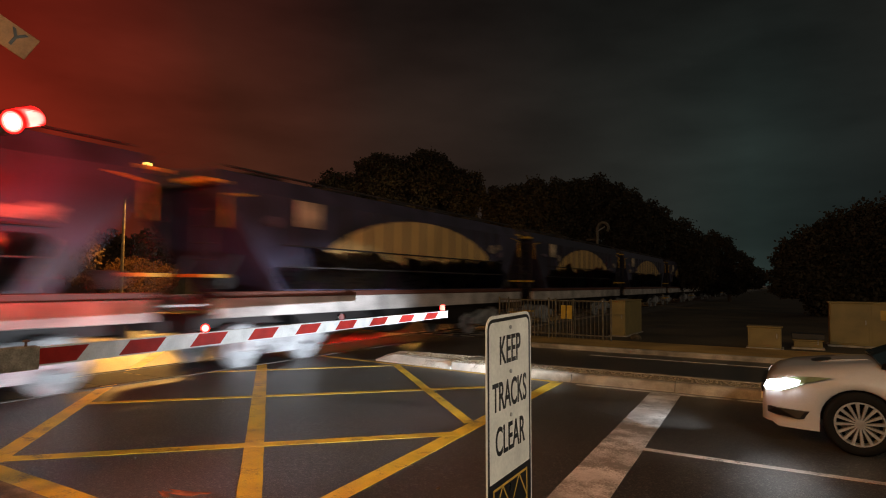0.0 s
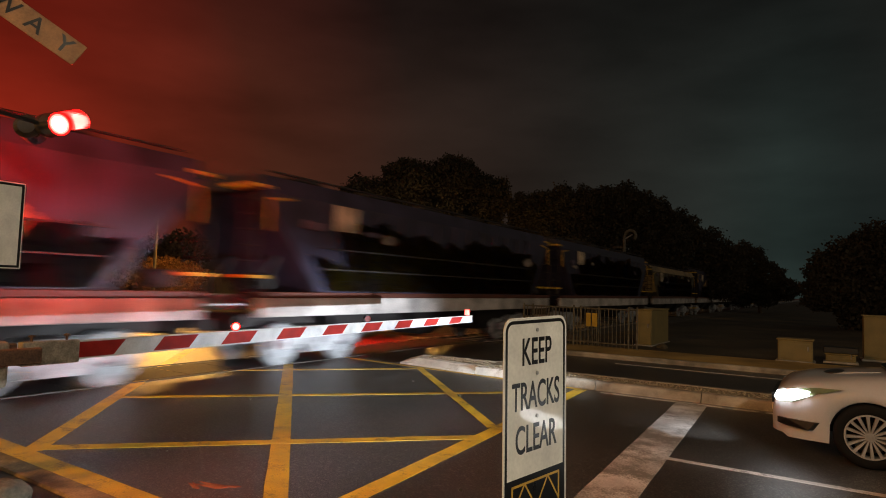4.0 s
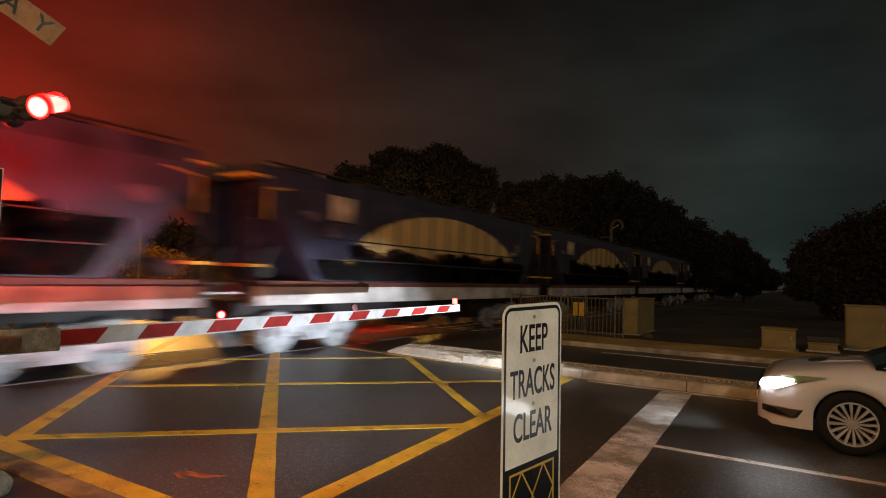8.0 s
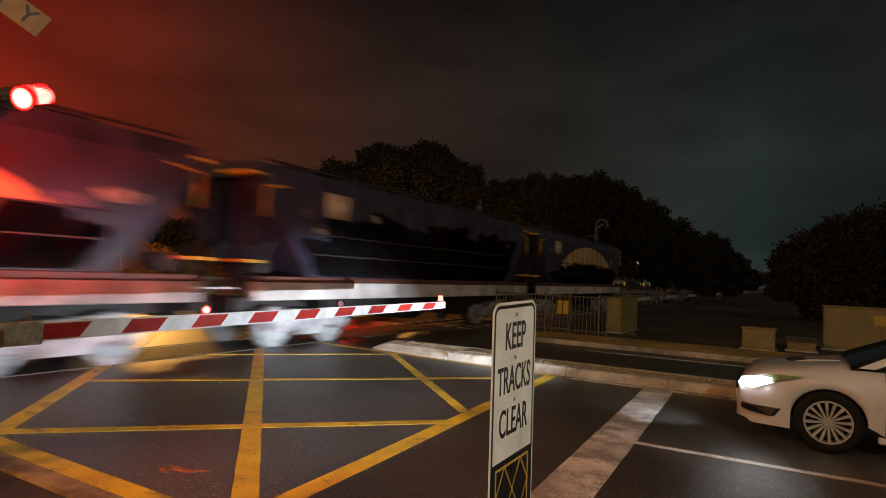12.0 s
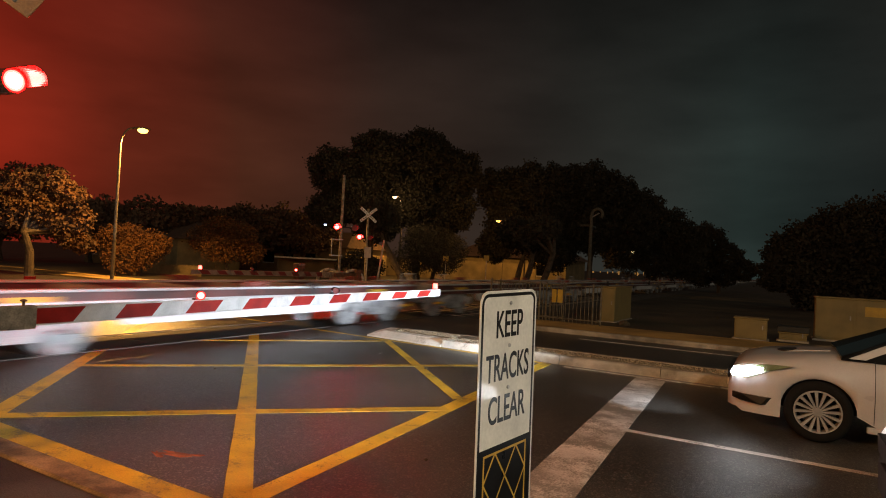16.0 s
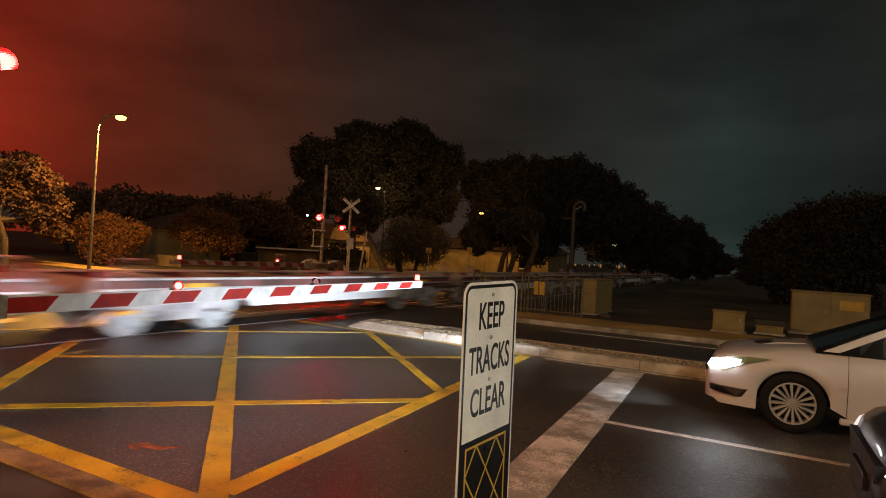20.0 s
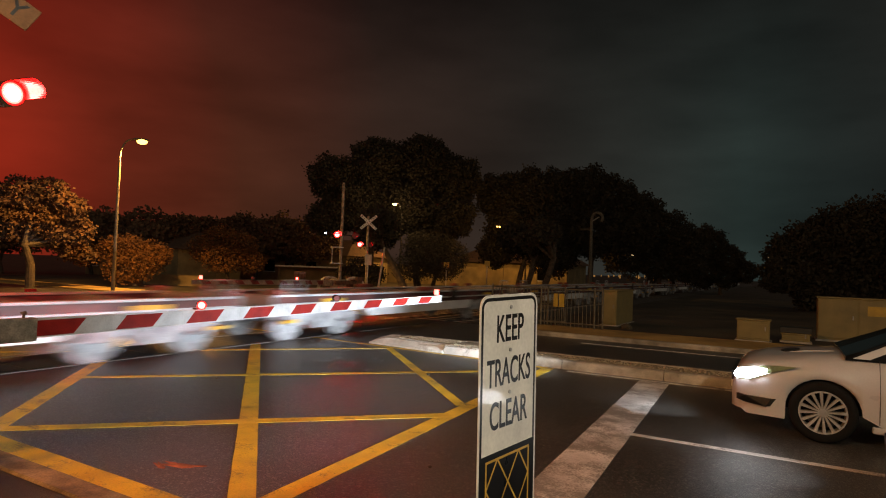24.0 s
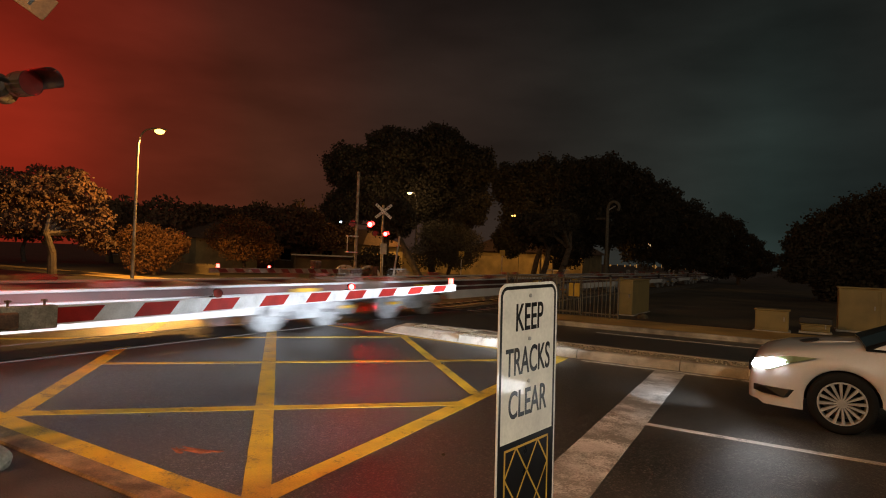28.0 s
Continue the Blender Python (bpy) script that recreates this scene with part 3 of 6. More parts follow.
# traffic island with a white painted nose
def island():
    isl = thing("traffic_island", "long raised median of pebbled concrete with a white painted nose", "island", kind="structure")
    front = [(-5.95, 10.54), (-3.40, 10.34), (14.0, 10.27)]
    rear = [(-5.95, 11.86), (-4.20, 11.30), (14.0, 11.22)]
    bm = B()
    prism(bm, [(-5.95, 10.73), (-3.40, 10.53), (14.0, 10.46), (14.0, 11.03), (-4.20, 11.11), (-5.95, 11.67)], "z", -0.05, 0.148)
    part("infill", bm, M["pebble"], isl, "rough exposed pebble surface")
    rng = random.Random(4)
    for row, s in ((front, 1), (rear, -1)):
        first = True
        for p, q in zip(row, row[1:]):
            p, q = Vector((*p, 0)), Vector((*q, 0))
            n = max(1, round((q - p).length / 1.7))
            turn = math.atan2(q.y - p.y, q.x - p.x)
            for k in range(n):
                a, L = p.lerp(q, k / n), (q - p).length / n
                bm = B()
                j = rng.uniform(-0.008, 0.008)
                prism(bm, [(s * j, -0.05), (s * (j + 0.012), 0.02), (s * (j + 0.05), 0.135), (s * (j + 0.08), 0.155), (s * 0.20, 0.155), (s * 0.20, -0.05)], "x", 0.006, L - 0.006)
                stone = part("kerb_stone", bm, M["white_nose" if first and s > 0 else "concrete"], isl)
                stone.matrix_basis = Matrix.Translation(a) @ Matrix.Rotation(turn, 4, "Z")
                first = False
    bm = B()
    top = [(-7.62, 10.92), (-7.86, 11.50), (-7.55, 11.66), (-5.96, 11.70), (-5.96, 10.68), (-6.4, 10.72)]
    bot = [(-7.98, 10.76), (-8.30, 11.62), (-7.7, 11.86), (-5.96, 11.88), (-5.96, 10.53), (-6.4, 10.56)]
    loft(bm, [[(x, y, -0.02) for x, y in bot], [(x, y, 0.03) for x, y in bot], [(x, y, 0.145) for x, y in top]])
    nose = part("nose", bm, M["white_nose"], isl, "flaking white painted sloping nose")
    bm = B()
    prism(bm, [(-7.40, 11.06), (-7.58, 11.46), (-7.4, 11.56), (-5.97, 11.60), (-5.97, 10.84)], "z", 0.14, 0.152)
    part("pebble_panel", bm, M["pebble"], isl)
    vs, fs = [], []
    for k in range(2600):
        if k < 700:
            x, y, z = rng.uniform(-7.4, -6.0), rng.uniform(11.02, 11.56), 0.150
        else:
            x, y, z = -5.95 + 8.0 * rng.random() ** 1.5, rng.uniform(10.55, 11.06), 0.146
        r, a = rng.uniform(0.012, 0.03), rng.uniform(0, 3)
        c, s = math.cos(a) * r, math.sin(a) * r
        n = len(vs)
        vs += [(x + c, y + s, z), (x - s * 0.7, y + c * 0.7, z), (x - c, y - s, z), (x + s * 0.7, y - c * 0.7, z), (x, y, z + r * 0.75)]
        fs += [(n, n + 1, n + 4), (n + 1, n + 2, n + 4), (n + 2, n + 3, n + 4), (n + 3, n, n + 4)]
    me = bpy.data.meshes.new("pebbles")
    me.from_pydata(vs, [], fs)
    me.materials.append(M["pebble_loose"])
    pb = new("pebbles", me)
    pb.parent = isl
    tagged(pb, "rounded pebbles set in the median's surface", kind="stuff")
    return isl


island()

# far verge
bm = B()
box(bm, -7.2, 90, 15.45, 15.60, -0.3, 0.12, 0.02)
solid("kerb", bm, M["concrete"], "concrete kerb along the far carriageway", "kerb", "structure")
bm = B()
box(bm, -7.2, 90, 15.60, 17.75, -0.3, 0.10)
solid("pavement", bm, M["sand_path"], "sandy footpath along the far side of the road", "pavement", "structure")
bm = B()
box(bm, -7.2, 90, 17.75, 26.0, -0.3, 0.07)
solid("verge", bm, M["dirt"], "dark dry verge behind the sandy footpath", "verge", "structure")
bm = B()
box(bm, -90, -13.2, 16.95, 19.0, -0.3, 0.08)
solid("pavement", bm, M["sand_path"], "sandy footpath beyond the tracks", "pavement", "structure")


# ---- the crossing's signals and gates ----
FLASH = []          # (lamp disc, phase) : turned over by motions()


def flasher(parent, place, aim, size, phase, mat="red_on", tunnel=False):
    """A round signal lamp with hood, target plate and a disc that is lit on one side and dark on the other."""
    head = new("signal_head", mesh_of(_head(size, tunnel), "signal_head", M["hood"]))
    head.parent = parent
    head.matrix_basis = Matrix.Translation(place) @ Matrix.Rotation(aim, 4, "Z")
    bm = B()
    n = 20
    lit = [bm.verts.new((-0.004, math.cos(2 * math.pi * i / n) * size * 1.035, math.sin(2 * math.pi * i / n) * size * 1.035)) for i in range(n)]
    drk = [bm.verts.new((0.004, math.cos(2 * math.pi * i / n) * size * 1.035, math.sin(2 * math.pi * i / n) * size * 1.035)) for i in range(n)]
    mid = [bm.verts.new((-0.004, v.co.y * 0.86, v.co.z * 0.86)) for v in lit]
    core = [bm.verts.new((-0.004, v.co.y * 0.68, v.co.z * 0.68)) for v in lit]
    bm.faces.new(core).material_index = 0
    for i in range(n):
        bm.faces.new((lit[i], lit[(i + 1) % n], mid[(i + 1) % n], mid[i])).material_index = 2
        bm.faces.new((mid[i], mid[(i + 1) % n], core[(i + 1) % n], core[i])).material_index = 3
    g = bm.faces.new(drk)
    g.material_index = 1
    for i in range(n):
        bm.faces.new((lit[i], lit[(i + 1) % n], drk[(i + 1) % n], drk[i])).material_index = 1
    bmesh.ops.recalc_face_normals(bm, faces=list(bm.faces))
    disc = part("lens", bm, [M[mat], M["red_off"], M["red_rim"], M["red_mid"]], head, "red lamp disc, lit on one side")
    FLASH.append((disc, phase))
    return head


def _head(s, tunnel=False):
    """Housing open to +x, with a deep half hood over it and a round plate round it."""
    bm = B()
    n = 20
    def ring(x, r):
        return [(x, math.cos(2 * math.pi * i / n) * r, math.sin(2 * math.pi * i / n) * r) for i in range(n)]
    loft(bm, [ring(-s * 2.2, s * 0.7), ring(-s * 1.85, s * 1.08), ring(-s - 0.03, s * 1.12)])
    vs = [[bm.verts.new(p) for p in ring(x, r)] for x, r in ((-s - 0.03, s * 1.10), (0.01, s * 1.10), (0.01, s * 1.05), (-s - 0.02, s * 1.05))]
    for a, b in zip(vs, vs[1:]):
        for i in range(n):
            bm.faces.new((a[i], a[(i + 1) % n], b[(i + 1) % n], b[i]))
    hs = []
    a0, a1, reach = (-90, 360, s * 1.1) if tunnel else (-15, 135, s * (2.7 if s > 0.08 else 0.7))
    for x in (0.0, reach):
        for r in (1.12, 1.07):
            hs.append([bm.verts.new((x, math.cos(a) * s * r, math.sin(a) * s * r)) for a in [math.radians(a0 + a1 * i / 14) for i in range(15)]])
    for a, b in ((0, 2), (2, 3), (3, 1)):
        for i in range(14):
            bm.faces.new((hs[a][i], hs[a][i + 1], hs[b][i + 1], hs[b][i]))
    return bm


def crossbuck(parent, place, aim, arm, width, words, board="white"):
    top = Matrix.Translation(place) @ Matrix.Rotation(aim, 4, "Z")
    for k, (turn, text) in enumerate(words):
        bm = B()
        box(bm, -0.006, 0.006, -arm, arm, -width / 2, width / 2, 0.004)
        m = top @ Matrix.Translation((0.02 * k, 0, 0)) @ Matrix.Rotation(radians(turn), 4, "X")
        b = part("crossbuck_board", bm, M[board], parent, "white board with black capitals")
        b.matrix_basis = m
        pitch = (2 * arm - 1.35 * width) / (len(text) - 1)
        for i, ch in enumerate(text):
            put_text(ch, width * 0.95, pose(0.0075, -arm + 0.675 * width + pitch * i, 0, 90, 0, 90), M["sign_ink"], b, "letter")


def signal_mast(place, height, aim, label, lamps, cross, arm=0.6, width=0.2, words=((-40, "RAILWAY"), (40, "CROSSING")), size=0.11, extra=0.0, lens="red_on", back=None, shift=0.0, board="white", turn=None):
    s = thing("crossing_signal", label, "signal", pose(*place))
    bm = B()
    rod(bm, (0, 0, -0.1), (0, 0, height + extra), 0.055, seg=14)
    # far masts borrow the stained box's brown for the yellow lamplight on them
    part("mast", bm, M["pole_dark" if back else "brown_galv"], s)
    bm = B()
    rod(bm, (0, 0, 0.0), (0, 0, 0.30), 0.10, 0.07, seg=14)
    part("base", bm, M["pole_dark" if back else "galv"], s)
    for off, z, ph in lamps:
        d = Matrix.Rotation(aim, 3, "Z") @ Vector((0.05, off, 0))
        bm = B()
        e = Matrix.Rotation(aim, 3, "Z") @ Vector((0.05 - size * 1.6, off, 0))
        rod(bm, (0, 0, z), (e.x, e.y, z), 0.02, seg=8)
        part("bracket", bm, M["black"], s)
        flasher(s, (d.x, d.y, z), aim, size, ph, lens)
        if back is not None:
            flasher(s, (d.x - 0.55, d.y, z), back, size, ph, "red_beam", True)
    if cross:
        crossbuck(s, Matrix.Rotation(aim if turn is None else turn, 3, "Z") @ Vector((0.08, shift, cross)), aim if turn is None else turn, arm, width, words, board)
    return s


# near signal beside the gate
near_sig = signal_mast((-5.98, 1.76, 0.02), 4.35, radians(8), "galvanised crossing mast with paired red flashing lamps and white crossbuck", [(0.83, 3.14, 0), (-0.62, 3.14, 1)], 4.12, 0.90, 0.215, ((-30, "RAILWAY"), (40, "CROSSING")), size=0.105, back=radians(146), shift=0.07, board="board_dim", turn=radians(-25))
bm = B()
box(bm, -0.01, 0.0, -0.26, 0.26, 2.25, 3.0, 0.003)
plate = part("plate", bm, M["sign_face"], near_sig, "cream warning plate with black border")
plate.matrix_basis = pose(0.09, 0.27, -0.49)
for y0, y1, z0, z1 in ((-0.25, -0.23, 2.26, 2.99), (0.23, 0.25, 2.26, 2.99), (-0.23, 0.23, 2.97, 2.99), (-0.23, 0.23, 2.26, 2.28)):
    bm = B()
    box(bm, 0.0, 0.002, y0, y1, z0, z1)
    part("border", bm, M["sign_ink"], plate)
# far side signal with its own lamps
signal_mast((-14.6, 17.75, 0.0), 4.85, radians(-42), "tall galvanised crossing mast beyond the track with red flashing lamps", [(-0.18, 2.86, 0), (0.50, 2.86, 1)], 0, size=0.11, lens="red_far")
signal_mast((-17.3, 23.0, 0.0), 4.1, radians(-42), "crossing signal with white crossbuck and red lamps beyond the road", [(-0.38, 2.72, 0), (0.13, 2.72, 1)], 3.8, 0.5, 0.13, size=0.11, lens="red_far")


def boom_gate(pivot, aim, length, label, near, droop=0.0, paint=("boom_red", "boom_white")):
    """A lowered boom: striped arm on a pivot mechanism with counterweight arms and red marker lamps. The arm runs along +y."""
    g = thing("boom_gate", label, "gate", Matrix.Translation(pivot) @ Matrix.Rotation(aim, 4, "Z"))
    z = 0.0
    bm = B()
    box(bm, -0.2, 0.2, -0.62, -0.12, -0.26, 0.13, 0.03, 2)
    part("mechanism_box", bm, M["brown_galv"], g, "stained metal gate mechanism case")
    bm = B()
    box(bm, -0.10, 0.10, -0.60, -0.38, -pivot[2], -0.25, 0.02)
    part("pedestal", bm, M["rust"], g)
    bm = B()
    box(bm, -0.05, 0.05, 0.03, 0.52, -0.115, 0.10, 0.012, 2)
    sock = part("arm_socket", bm, M["brown_galv"], g, "rusty stained arm socket")
    for y in (0.12, 0.42):
        bm = B()
        rod(bm, (0.0, y, 0.09), (0.0, y, 0.16), 0.012, seg=8)
        rod(bm, (0.0, y, 0.14), (0.0, y, 0.155), 0.03, seg=8)
        part("bolt", bm, M["rust"], sock)
    bm = B()
    for s in (-1, 1):
        box(bm, s * 0.24 - 0.03, s * 0.24 + 0.03, -1.3, 0.1, -0.07, 0.07, 0.01)
        box(bm, s * 0.24 - 0.07, s * 0.24 + 0.07, -1.55, -1.15, -0.22, 0.22, 0.02)
    part("counterweight", bm, M["rust"], g)
    arm = new("arm")
    arm.parent = g
    arm.matrix_basis = pose(0, 0.50, 0, droop, 0, 0)
    n = 18
    L = length - 0.5
    h0, h1 = (0.074, 0.056)
    for k in range(n):
        a, b = k / n * L, (k + 1) / n * L
        def hh(y):
            return h0 + (h1 - h0) * y / L
        sl = 0.12
        bm = B()
        ya, yb = a - (0 if k == 0 else sl / 2), b - (0 if k == n - 1 else sl / 2)
        ya2, yb2 = a + (0 if k == 0 else sl / 2), b + (0 if k == n - 1 else sl / 2)
        prism(bm, [(ya, -hh(a)), (yb, -hh(b)), (yb2, hh(b)), (ya2, hh(a))], "x", -0.018, 0.018)
        part("stripe", bm, M[paint[k % 2]], arm)
    bm = B()
    for s in (-1, 1):
        prism(bm, [(0.0, s * h0 * 1.0), (L, s * h1), (L, s * (h1 + 0.012)), (0, s * (h0 + 0.014))], "x", -0.024, 0.024)
    part("edge_strip", bm, M[paint[1]], arm)
    for y, ph in near:
        hz = h0 + (h1 - h0) * y / L
        bm = B()
        box(bm, -0.04, 0.02, y - 0.07, y + 0.07, hz, hz + 0.03, 0.006)
        part("lamp_base", bm, M["black"], arm)
        if ph is None:
            bm = B()
            rod(bm, (0.0, y, hz + 0.03), (0.0, y, hz + 0.13), 0.05, 0.045, seg=14)
            part("marker_lamp", bm, M["red_mid"], arm, "lit red marker lamp")
        else:
            flasher(g, (0.03, y + 0.5, hz + 0.062 + math.sin(radians(droop)) * y), radians(-32) - aim, 0.048, ph, "red_small")
    return g


boom_gate((-6.0, 2.35, 1.03), 0, 8.1, "lowered boom gate with red and white stripes and red marker lamps", ((1.82, 0), (4.30, 1), (7.42, None)), 0.6)
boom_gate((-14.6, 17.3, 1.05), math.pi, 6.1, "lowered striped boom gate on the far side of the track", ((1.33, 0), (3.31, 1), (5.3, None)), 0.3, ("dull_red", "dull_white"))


# ---- the train ----
V, T_HOP, T_FLAT = 18.85, 15.14, 13.115


def wheelset(z=0.43, r=0.43):
    bm = B()
    for s in (-1, 1):
        x = s * 0.75
        n = 24
        prof = [(x - 0.065, r * 0.25), (x - 0.065, r * 0.78), (x - 0.075, r + (0.028 if s > 0 else 0)), (x - 0.045, r + (0.028 if s > 0 else 0)), (x + 0.045, r + (0.0 if s > 0 else 0.028)), (x + 0.075, r + (0.0 if s > 0 else 0.028)), (x + 0.065, r * 0.78), (x + 0.02, r * 0.6), (x + 0.03, r * 0.25)]
        loft(bm, [[(px, math.cos(2 * math.pi * i / n) * pr, z + math.sin(2 * math.pi * i / n) * pr) for i in range(n)] for px, pr in prof])
    rod(bm, (-0.9, 0, z), (0.9, 0, z), 0.07, seg=10)
    return mesh_of(bm, "wheelset", M["bogie_steel"])


def bogie_frame():
    bm = B()
    for s in (-1, 1):
        x = s * 0.98
        prism(bm, [(-1.22, 0.36), (-1.22, 0.56), (-0.75, 0.62), (-0.45, 0.78), (0.45, 0.78), (0.75, 0.62), (1.22, 0.56), (1.22, 0.36), (0.98, 0.36), (0.55, 0.44), (0.36, 0.25), (-0.36, 0.25), (-0.55, 0.44), (-0.98, 0.36)], "x", x - 0.07, x + 0.07)
        for y in (-0.9, 0.9):
            box(bm, x - 0.10, x + 0.13 * s + 0.02, y - 0.15, y + 0.15, 0.34, 0.58, 0.02)
        for y in (-0.18, 0, 0.18):
            rod(bm, (x, y, 0.28), (x, y, 0.60), 0.065, seg=10)
    box(bm, -1.05, 1.05, -0.22, 0.22, 0.5, 0.8, 0.03)
    return mesh_of(bm, "bogie_frame", M["bogie_steel"])


M["bogie_steel"] = material("dusty_bogie_steel", (0.42, 0.43, 0.45), 0.75, 0.1, var=0.35, scale=5, bump=0.3)
M["hop_blue"] = material("faded_dark_blue_paint", (0.036, 0.032, 0.066), 0.55, var=0.35, scale=1.6, bump=0.15, rnd=0.25)
M["hop_sill"] = material("dirty_pale_sill_paint", (0.54, 0.50, 0.48), 0.6, var=0.35, scale=2.5, bump=0.15, rnd=0.15)
M["hop_red"] = material("rust_red_sill_paint", (0.10, 0.030, 0.018), 0.6, var=0.3, scale=2.5, bump=0.15)
M["hop_ochre"] = material("faded_ochre_paint", (0.56, 0.36, 0.13), 0.6, var=0.10, scale=0.8, bump=0.15, rnd=0.2)
M["hop_dark"] = material("sooty_end_steel", (0.030, 0.025, 0.025), 0.75, var=0.4, scale=3, bump=0.2)
M["hop_yellow"] = material("yellow_step_paint", (0.72, 0.44, 0.04), 0.6, var=0.3, scale=6, bump=0.1)
M["tag_lilac"] = material("dull_lilac_spray", (0.11, 0.08, 0.12), 0.6, var=0.5, scale=4, bump=0.0)
M["hop_olive"] = material("faded_olive_paint", (0.085, 0.066, 0.028), 0.6, var=0.35, scale=1.6, bump=0.15)
M["hop_beige"] = material("dull_beige_roof_paint", (0.30, 0.21, 0.10), 0.6, var=0.3, scale=2, bump=0.1)
M["tag_pale"] = material("dull_cream_spray", (0.30, 0.24, 0.20), 0.6, var=0.5, scale=4, bump=0.0)
M["hop_plate"] = material("grubby_white_plate", (0.58, 0.46, 0.32), 0.6, var=0.35, scale=3, bump=0.1)
M["flat_white"] = material("white_sill_paint", (0.44, 0.46, 0.48), 0.5, var=0.3, scale=2.5, bump=0.1, rnd=0.12)
M["flat_web"] = material("streaked_red_web", (0.13, 0.05, 0.045), 0.6, var=0.5, scale=1.3, bump=0.1, rnd=0.2)
M["flat_bright"] = material("clean_white_flange_paint", (0.66, 0.68, 0.70), 0.5, var=0.12, scale=2.5, bump=0.1, rnd=0.08)
M["flat_red"] = material("oxide_red_deck", (0.22, 0.05, 0.035), 0.6, var=0.35, scale=2.5, bump=0.2, rnd=0.2)
M["flat_grey"] = material("grey_deck_steel", (0.26, 0.24, 0.23), 0.6, 0.2, var=0.35, scale=3, bump=0.2)

def vivid(c, k=1.25):
    """The same paint, purer."""
    m = sum(c) / 3
    return tuple(min(0.9, max(0.01, m + (v - m) * k)) for v in c)


SPRAY = {"W": (0.78, 0.76, 0.78), "K": (0.76, 0.47, 0.54), "E": (0.76, 0.58, 0.44), "B": (0.22, 0.25, 0.62), "V": (0.32, 0.23, 0.38), "L": (0.66, 0.57, 0.65), "O": (0.76, 0.42, 0.10), "Y": (0.70, 0.53, 0.15), "C": (0.52, 0.36, 0.12), "G": (0.28, 0.35, 0.18), "P": (0.58, 0.62, 0.54), "D": (0.05, 0.045, 0.06), "S": (0.60, 0.66, 0.76), "M": (0.55, 0.36, 0.50)}
# each hopper: colours of the leading and the trailing half, where they meet, height, arch showing or not, words for it
COATS = [
    ("WKL", "WLV", 0.0, 1.10, 1, "pale pink and lilac"), ("WEKW", "BVLB", -1.3, 1.15, 1, "peach, white and blue"), ("KWL", "LKVW", 0.0, 1.20, 1, "pink and lilac"),
    ("WSLW", "SWL", 0.0, 1.15, 1, "white and pale blue"), ("WMK", "OYE", 0.5, 1.25, 1, "mauve and orange"), ("PWG", "WPS", 0.0, 1.2, 1, "white and grey-green"),
    ("YCE", "OCY", -0.5, 1.5, 0, "ochre and orange"), ("YCYC", "YOCB", 0.5, 1.80, 0, "tall yellow and ochre"), ("KMLK", "OYOO", -0.2, 1.35, 0, "pink and bright orange on olive"),
    ("WOYE", "OVYW", 2.0, 1.35, 1, "orange, yellow and violet"), ("KWDW", "WSDW", 0.0, 1.25, 1, "white and black"), ("WKWL", "WEDW", 0.0, 1.05, 1, "white with dark marks"),
    ("PWK", "PPVW", 0.0, 1.30, 1, "grey-green and violet"), ("MOVK", "MLOE", 0.0, 1.25, 1, "mauve with orange outlines"), ("SWK", "SWWL", 0.0, 1.35, 1, "pale blue and white"),
    ("KCM", "MLGK", 0.0, 1.25, 1, "pink, mauve and green"), ("KWWK", "CYDP", -0.6, 1.50, 0, "pink, white and dotted ochre"), ("WSL", "LVW", 0.0, 1.2, 1, "white and violet"), ("PWK", "WEC", 0.0, 1.2, 1, "cream and pink")]
WHEELS, FRAME = wheelset(), bogie_frame()


def bogie(parent, y):
    b = new("bogie", FRAME)
    b.parent = parent
    b.matrix_basis = pose(0, y, 0)
    for d in (-0.9, 0.9):
        w = new("wheelset", WHEELS)
        w.parent = b
        w.matrix_basis = pose(0, d, 0)


